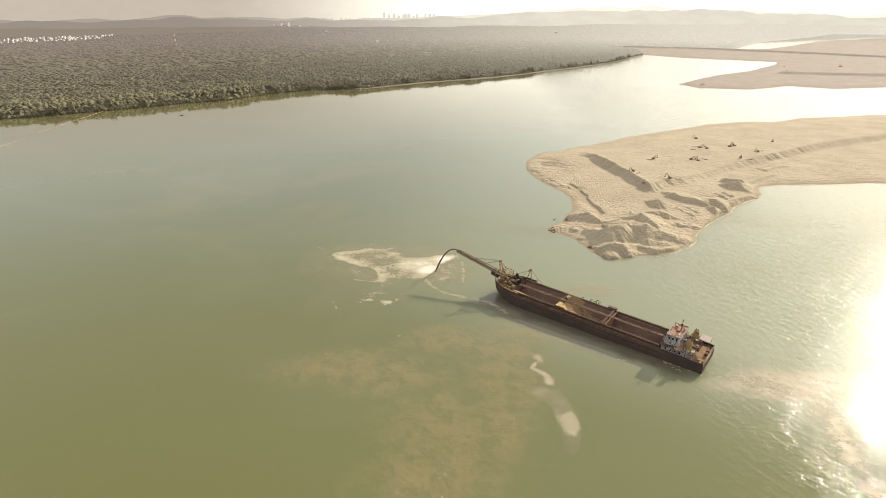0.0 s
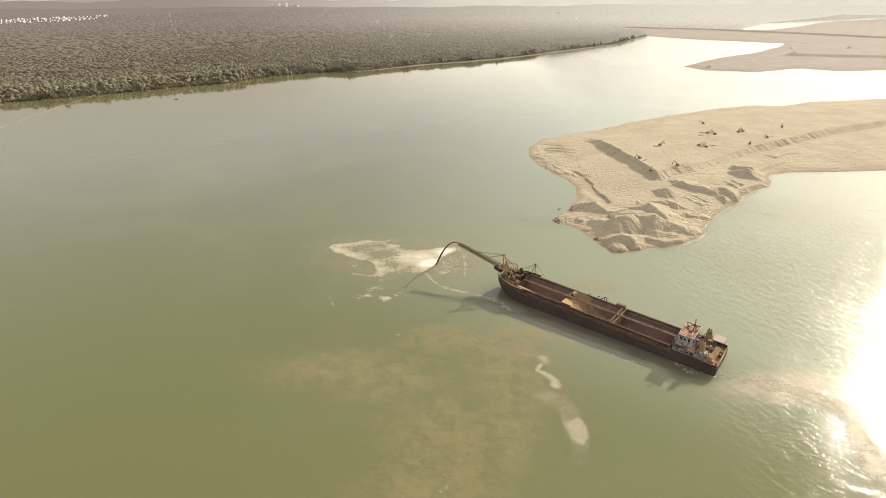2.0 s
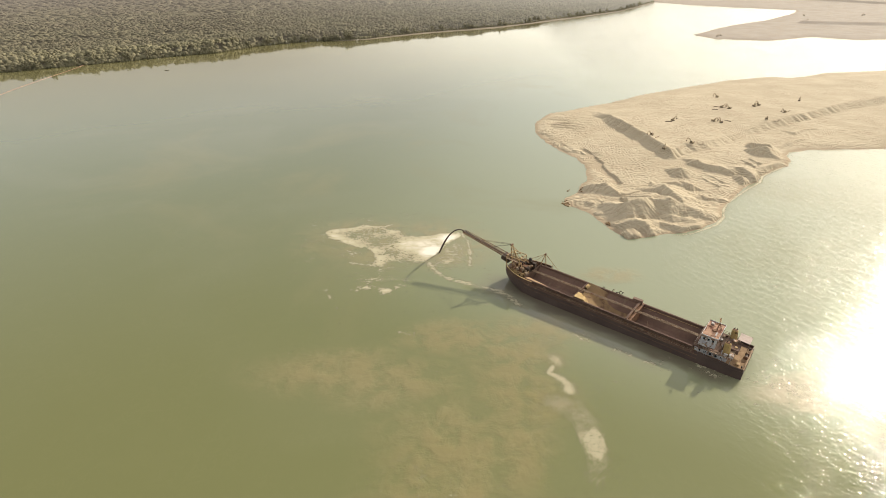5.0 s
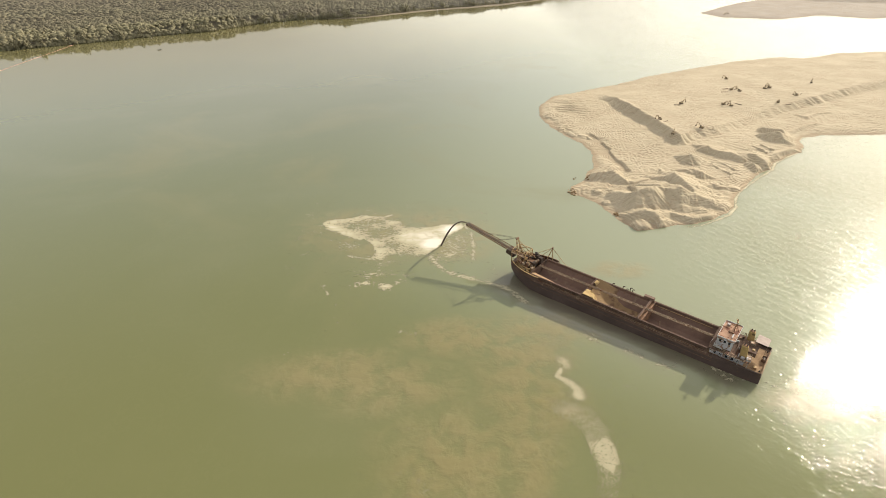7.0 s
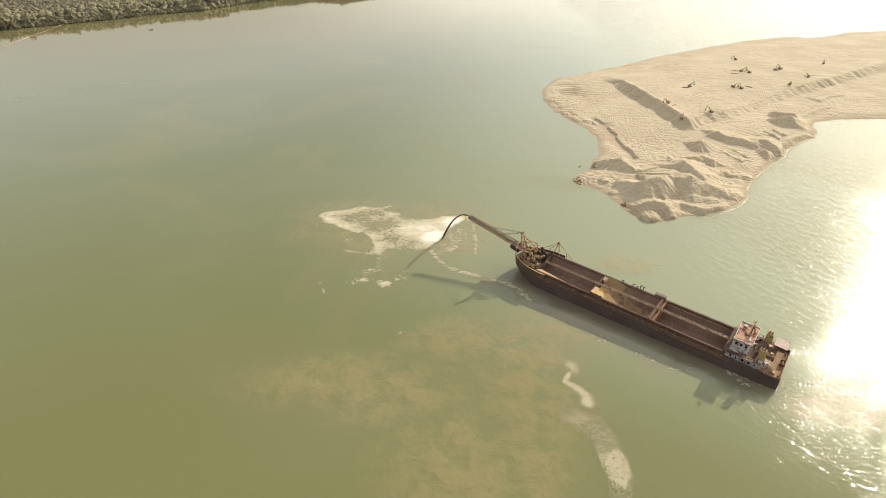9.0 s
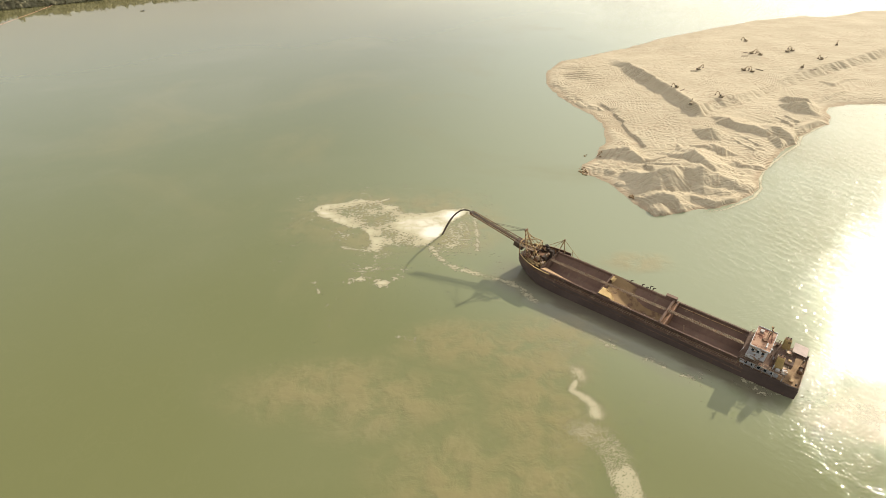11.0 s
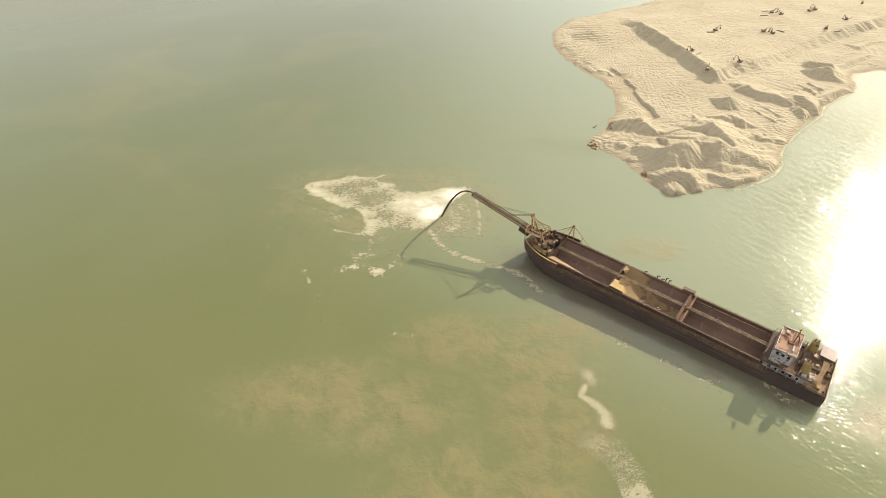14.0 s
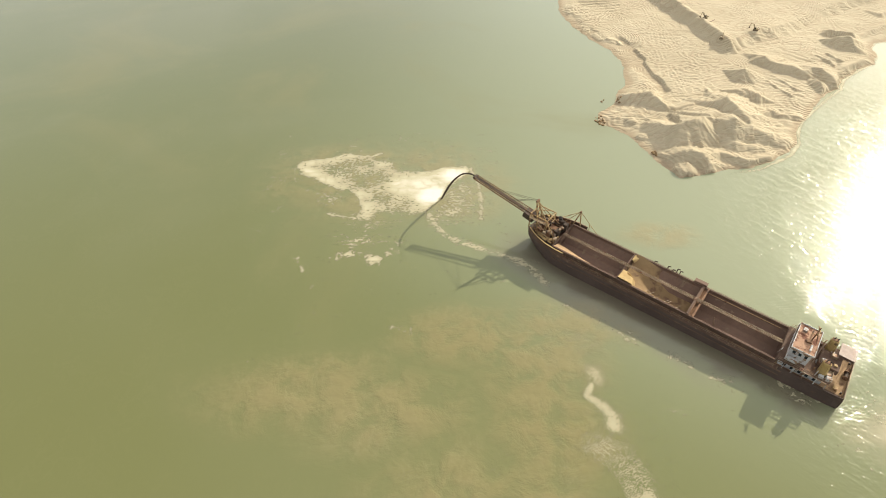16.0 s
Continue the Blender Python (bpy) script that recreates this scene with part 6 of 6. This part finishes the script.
# ---- diggers on the island ----
def make_digger():
    d = thing("excavator", pose(0, 0, -100), "dusty tracked excavator working on the sand", "excavator", "excavators on the island")
    under = part("undercarriage", box(fresh(), (0, 0, 0.75), (2.2, 1.6, 0.5), bevel=0.1), "track", d)
    for s in (1, -1):
        bm = fresh()
        rod(bm, (-1.7, s * 1.05 - 0.3, 0.5), (-1.7, s * 1.05 + 0.3, 0.5), 0.5, 10)
        rod(bm, (1.7, s * 1.05 - 0.3, 0.5), (1.7, s * 1.05 + 0.3, 0.5), 0.5, 10)
        box(bm, (0, s * 1.05, 0.5), (3.4, 0.6, 1.0))
        part("track", bm, "track", under, "muddy crawler track")
    part("slew_ring", rod(fresh(), (0, 0, 0.95), (0, 0, 1.25), 0.75, 14), "dark", d)
    house = part("engine_house", box(fresh(), (-1.0, 0, 1.85), (2.6, 2.6, 1.2), bevel=0.12), "yellow", d)
    part("counterweight", box(fresh(), (-2.5, 0, 1.75), (0.8, 2.5, 1.1), bevel=0.2), "track", house)
    part("exhaust", rod(fresh(), (-1.6, -0.6, 2.4), (-1.6, -0.6, 3.1), 0.09, 6), "soot", house)
    cab = part("cab", box(fresh(), (0.75, 0.75, 2.15), (1.5, 1.1, 1.8), bevel=0.1), "yellow", d)
    part("window", box(fresh(), (1.5, 0.75, 2.4), (0.06, 0.9, 1.0)), "glass", cab)
    part("window", box(fresh(), (0.75, 1.31, 2.4), (1.1, 0.05, 0.9)), "glass", cab)
    part("roof", box(fresh(), (0.75, 0.75, 3.08), (1.6, 1.2, 0.08), bevel=0.03), "dark", cab)
    boom = part("boom", bar(bar(fresh(), (0.8, -0.3, 1.6), (2.8, -0.3, 5.2), 0.45, 0.6), (2.7, -0.3, 5.1), (5.2, -0.3, 5.4), 0.42, 0.5), "yellow", d)
    part("boom_ram", rod(fresh(), (1.1, -0.3, 1.4), (2.9, -0.3, 4.1), 0.12, 8), "rail", boom)
    stick = part("stick", bar(fresh(), (5.0, -0.3, 5.9), (5.9, -0.3, 2.6), 0.34, 0.42), "yellow", d)
    part("stick_ram", rod(fresh(), (3.2, -0.3, 5.8), (4.9, -0.3, 5.9), 0.1, 8), "rail", stick)
    bm = prism(fresh(), [(5.4, 2.7), (6.3, 2.7), (6.5, 1.9), (5.9, 1.3), (5.2, 1.7)], -0.9, 0.3)
    bucket = part("bucket", bm, "track", d, "worn digging bucket")
    for i in range(5):
        part("tooth", box(fresh(), (5.2, -0.8 + 0.25 * i, 1.62), (0.3, 0.1, 0.1), (0, 30, 0)), "rail", bucket)
    return d


def ground(x, y):
    return float(island_height(np.array([[x]], float), np.array([[y]], float))[0, 0])


def make_diggers():
    first = make_digger()
    spots = ((138, 375, 200), (137.5, 350, 60), (159, 360, 150), (167, 413, 20), (225, 448, 170), (200, 408, 100), (249, 456, 10), (238, 417, 250), (262, 436, 200), (296, 474, 60), (234, 489, 180),
             (196, 411, 300), (221, 452, 350), (254, 459, 120))
    for i, (x, y, turn) in enumerate(spots):
        m = pose(x, y, ground(x, y) - 0.05, 0, 0, turn)
        ob = copy_thing(first, m) if i else first
        ob.matrix_basis = m
        ob.scale = (0.56, 0.56, 0.56)
    # loose pipes and gear beside them
    rs = random.Random(8)
    for i, (x, y) in enumerate(((141, 372), (163, 410), (218, 455), (207, 412), (244, 414), (268, 440), (213, 446))):
        bm = rod(fresh(), (-2.4, 0, 0.25), (2.4, 0, 0.25), 0.25, 10)
        ob = finish("dredge_pipe", bm, "track" if i % 2 else "rail")
        ob.matrix_basis = pose(x, y, ground(x, y) - 0.05, 0, 0, rs.uniform(0, 180))
        tagged(ob, "length of steel dredge pipe lying on the sand", "pipe", "dredge pipes")
    # machines far off on the spit
    for x, y, turn in ((440, 939, 40), (448, 944, 200), (908, 1276, 10), (786, 1283, 90), (918, 1284, 150), (730, 1180, 20)):
        z = float(spit_height(np.array([[x]], float), np.array([[y]], float))[0, 0])
        c = copy_thing(first, pose(x, y, z, 0, 0, turn))
        tagged(c, "excavator standing on the far sand spit", "excavator", "excavators on the spit")


make_diggers()


# ---- boulders at the island's edge ----
def make_debris():
    for k, (cx, cy, n, spread) in enumerate(((61.3, 277, 22, 1.5), (76.3, 252.5, 12, 0.9), (66, 295, 4, 1.0), (72.5, 295, 7, 1.6))):
        for i in range(n):
            r = random.uniform(0.25, 0.7)
            x, y = cx + random.gauss(0, spread * 0.5), cy + random.gauss(0, spread)
            bm = ball(fresh(), (0, 0, r * 0.3), r, 1, 0.7, 0.3)
            ob = finish("rubble_stone", bm, "residue")
            ob.matrix_basis = pose(x, y, max(-0.1, ground(x, y)), 0, 0, random.uniform(0, 360))
            tagged(ob, "dark wet lump of rubble at the water's edge", "rubble", "rubble at the shore")


make_debris()


# ---- boat, floating barrier ----
def make_boat():
    b = thing("motor_boat", pose(-322, 666, 0, 0, 0, 25), "small dark wooden motor boat on the river", "boat")
    b.scale = (0.62, 0.62, 0.62)
    bm = fresh()
    rings = []
    for x, w, h in ((-3.2, 0.75, 0.7), (-1.5, 0.95, 0.65), (0.8, 0.95, 0.7), (2.4, 0.6, 0.85), (3.4, 0.05, 1.05)):
        rings.append([bm.verts.new(p) for p in ((x, -w, h), (x, -w * 0.7, -0.2), (x, w * 0.7, -0.2), (x, w, h))])
    for a, c in zip(rings, rings[1:]):
        for i in range(3):
            bm.faces.new((a[i], a[i + 1], c[i + 1], c[i]))
    bm.faces.new(rings[0])
    bmesh.ops.solidify(bm, geom=bm.faces[:], thickness=0.08)
    part("hull", bm, "dark", b)
    for x in (-1.6, 0.2, 1.6):
        part("thwart", box(fresh(), (x, 0, 0.45), (0.3, 1.6, 0.06)), "bark", b)
    part("outboard_motor", box(fresh(), (-3.4, 0, 0.8), (0.4, 0.4, 0.7), bevel=0.08), "soot", b)


make_boat()


def make_barrier():
    b = thing("floating_barrier", pose(0, 0, 0), "long line of orange floats curving out from the mangroves", "barrier")
    bm = rod(fresh(), (-1.3, 0, 0.03), (1.3, 0, 0.03), 0.15, 8)
    float_mesh = part("float", bm, "orange", b).data
    path = [Vector((-442, 702, 0)), Vector((-436, 650, 0)), Vector((-428, 585, 0)), Vector((-420, 520, 0)), Vector((-414, 440, 0)), Vector((-400, 380, 0))]
    first = b.children[0]
    k = 0
    for a, c in zip(path, path[1:]):
        n = int((c - a).length / 2.9)
        for i in range(n):
            p = a.lerp(c, i / n)
            q = p + Vector((1.5 * math.sin(p.y * 0.03), 0, 0))
            t = math.degrees(math.atan2(c.y - a.y, c.x - a.x))
            ob = first if k == 0 else new("float", float_mesh)
            ob.parent = b
            ob.matrix_basis = pose(q.x, q.y, 0, 0, 0, t)
            k += 1


make_barrier()


# ---- trees at the water's edge ----
def make_tree(seed):
    rs = random.Random(seed)
    t = thing("mangrove_tree", pose(0, 0, -100), "olive-green mangrove tree at the water's edge", "tree", "mangroves at the shore")
    trunk = part("trunk", rod(fresh(), (0, 0, -0.3), (0.2, 0.1, 4.2), 0.22, 7, 0.12), "bark", t)
    for i in range(5):
        a = i * 1.257 + rs.uniform(-0.3, 0.3)
        part("limb", rod(fresh(), (0.1, 0.05, 2.0 + 0.4 * i), (2.0 * math.cos(a), 2.0 * math.sin(a), 4.4 + 0.5 * i), 0.1, 5, 0.04), "bark", trunk)
    for i in range(4):
        a = i * 1.57 + 0.4
        part("prop_root", rod(fresh(), (0.05, 0.05, 1.0), (1.1 * math.cos(a), 1.1 * math.sin(a), -0.4), 0.06, 5), "bark", trunk)
    v, f = small_base()
    n = 46
    c = np.array([(rs.gauss(0, 1.5), rs.gauss(0, 1.5), 4.6 + rs.gauss(0, 1.5)) for _ in range(n)])
    crown = canopy("crown", c, np.array([rs.uniform(0.5, 1.1) for _ in range(n)]), 0.8, (v, f), "leaf", seed, 0.6)
    crown.parent = t
    return t


def make_trees():
    rs = random.Random(5)
    kinds = [make_tree(30 + i) for i in range(3)]
    k = 0
    for i in range(150):
        x = rs.uniform(-640, 560)
        y = float(shore(np.array([x]))[0] + mud_width(np.array([x]))[0]) + rs.uniform(-2.5, 6)
        if x < -0.9 * y:
            continue
        m = pose(x, y, 0.2, 0, 0, rs.uniform(0, 360))
        s = rs.uniform(0.8, 1.35)
        if k < 3:
            ob = kinds[k]
            ob.matrix_basis = m
        else:
            ob = copy_thing(kinds[k % 3], m)
        ob.scale = (s, s, s * rs.uniform(0.9, 1.2))
        k += 1


make_trees()


# ---- stakes and nets by the mangroves ----
def make_stakes():
    rs = random.Random(6)
    for x0, x1, n in ((-262, -196, 22), (-150, -120, 6), (-22, -10, 3), (-372, -364, 3)):
        for i in range(n):
            x = rs.uniform(x0, x1)
            y = float(shore(np.array([x]))[0]) - rs.uniform(3, 14)
            h = rs.uniform(1.6, 4.6)
            ob = finish("fishing_stake", rod(fresh(), (0, 0, -1.0), (rs.uniform(-0.4, 0.4), 0.1, h), 0.16, 6), "house" if i % 2 else "bark")
            ob.matrix_basis = pose(x, y, 0)
            tagged(ob, "pale wooden fishing stake standing in the shallows", "stake", "fishing stakes")


make_stakes()


# ---- far settlement, towers ----
def land_z(x, y):
    x, y = np.array([float(x)]), np.array([float(y)])
    return float(land_height(x, y, y - shore(x))[0]) - 2.0


def make_house_far():
    h = thing("row_house", pose(0, 0, -100), "small bright white row house among the far woods", "house", "far white houses")
    wall = part("wall", box(fresh(), (0, 0, 6.5), (22, 11, 13)), "house", h)
    part("roof", prism(fresh(), [(-11.6, 13), (0, 17.5), (11.6, 13), (11.6, 12.5), (-11.6, 12.5)], -6, 6), "tile", h)
    for i in range(4):
        w = part("window", box(fresh(), (-8 + 5.2 * i, -5.55, 8), (2.4, 0.2, 3.2)), "glass", wall)
    return h


def make_settlement():
    rs = random.Random(9)
    first = make_house_far()
    k = 0
    for row in range(5):
        for i in range(26):
            t = i / 25
            x = -1900 + 280 * t + rs.uniform(-8, 8) - 20 * row
            y = 2330 + 70 * row + 330 * t + rs.uniform(-14, 14)
            if rs.random() < 0.12:
                continue
            m = pose(x, y, land_z(x, y) + 6, 0, 0, 96 + rs.uniform(-6, 6))
            if k == 0:
                first.matrix_basis = m
                ob = first
            else:
                ob = copy_thing(first, m)
            s = rs.uniform(0.24, 0.42)
            ob.scale = (s, s, s * rs.uniform(0.8, 1.2))
            k += 1
    # single white sheds
    for x, y, s in ((-272, 2440, 1.3), (-230, 2450, 0.8), (-1180, 4080, 1.9), (-1120, 4080, 1.7), (-1040, 4085, 2.1), (-1010, 4090, 1.4), (-690, 3420, 0.9), (360, 2460, 0.9), (620, 2700, 1.0), (660, 3320, 1.2)):
        ob = copy_thing(first, pose(x, y, land_z(x, y) + 4, 0, 0, rs.uniform(0, 90)))
        ob.scale = (0.6 * s, 0.6 * s, 0.45 * s)
        tagged(ob, "white shed standing alone in the far woods", "shed", "far white sheds")


make_settlement()


def make_pylon():
    p = thing("radio_mast", pose(-1103, 2354, land_z(-1103, 2354)), "red and white lattice radio mast above the woods", "mast")
    for i in range(6):
        z0, z1 = i * 9.0, (i + 1) * 9.0
        w0, w1 = 3.0 * (1 - z0 / 60), 3.0 * (1 - z1 / 60)
        bm = fresh()
        for a in range(4):
            c0, c1 = (math.cos(a * 1.571), math.sin(a * 1.571)), (math.cos((a + 1) * 1.571), math.sin((a + 1) * 1.571))
            bar(bm, (w0 * c0[0], w0 * c0[1], z0), (w1 * c0[0], w1 * c0[1], z1), 0.7)
            bar(bm, (w0 * c0[0], w0 * c0[1], z0), (w1 * c1[0], w1 * c1[1], z1), 0.4)
        part("mast_section", bm, "orange" if i % 2 else "house", p)


make_pylon()


def make_towers():
    rs = random.Random(12)
    k = 0
    for az, n, w, h0 in ((-9.0, 9, 2.2, 128), (-4.5, 6, 1.5, 170), (-1.0, 4, 0.8, 165), (-3.0, 4, 0.7, 160), (5.2, 4, 0.8, 170), (7.6, 3, 0.9, 172), (13.2, 1, 0.1, 182), (-15.2, 2, 0.4, 95)):
        for i in range(n):
            a = radians(az + (i / max(1, n - 1) - 0.5) * w * 1.6)
            r = 4760 if az != -15.2 else 4420
            x, y = r * math.sin(a), r * math.cos(a)
            wdt, h = rs.uniform(13, 22), 0.82 * h0 * rs.uniform(0.86, 1.05)
            t = thing("tower_block", pose(x, y, 0, 0, 0, -math.degrees(a) + rs.uniform(-20, 20)), "pale high-rise block dissolving in the haze", "tower block", "far tower blocks")
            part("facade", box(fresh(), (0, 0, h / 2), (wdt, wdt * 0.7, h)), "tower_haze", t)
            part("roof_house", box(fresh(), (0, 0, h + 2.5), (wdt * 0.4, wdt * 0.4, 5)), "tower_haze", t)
            k += 1


make_towers()
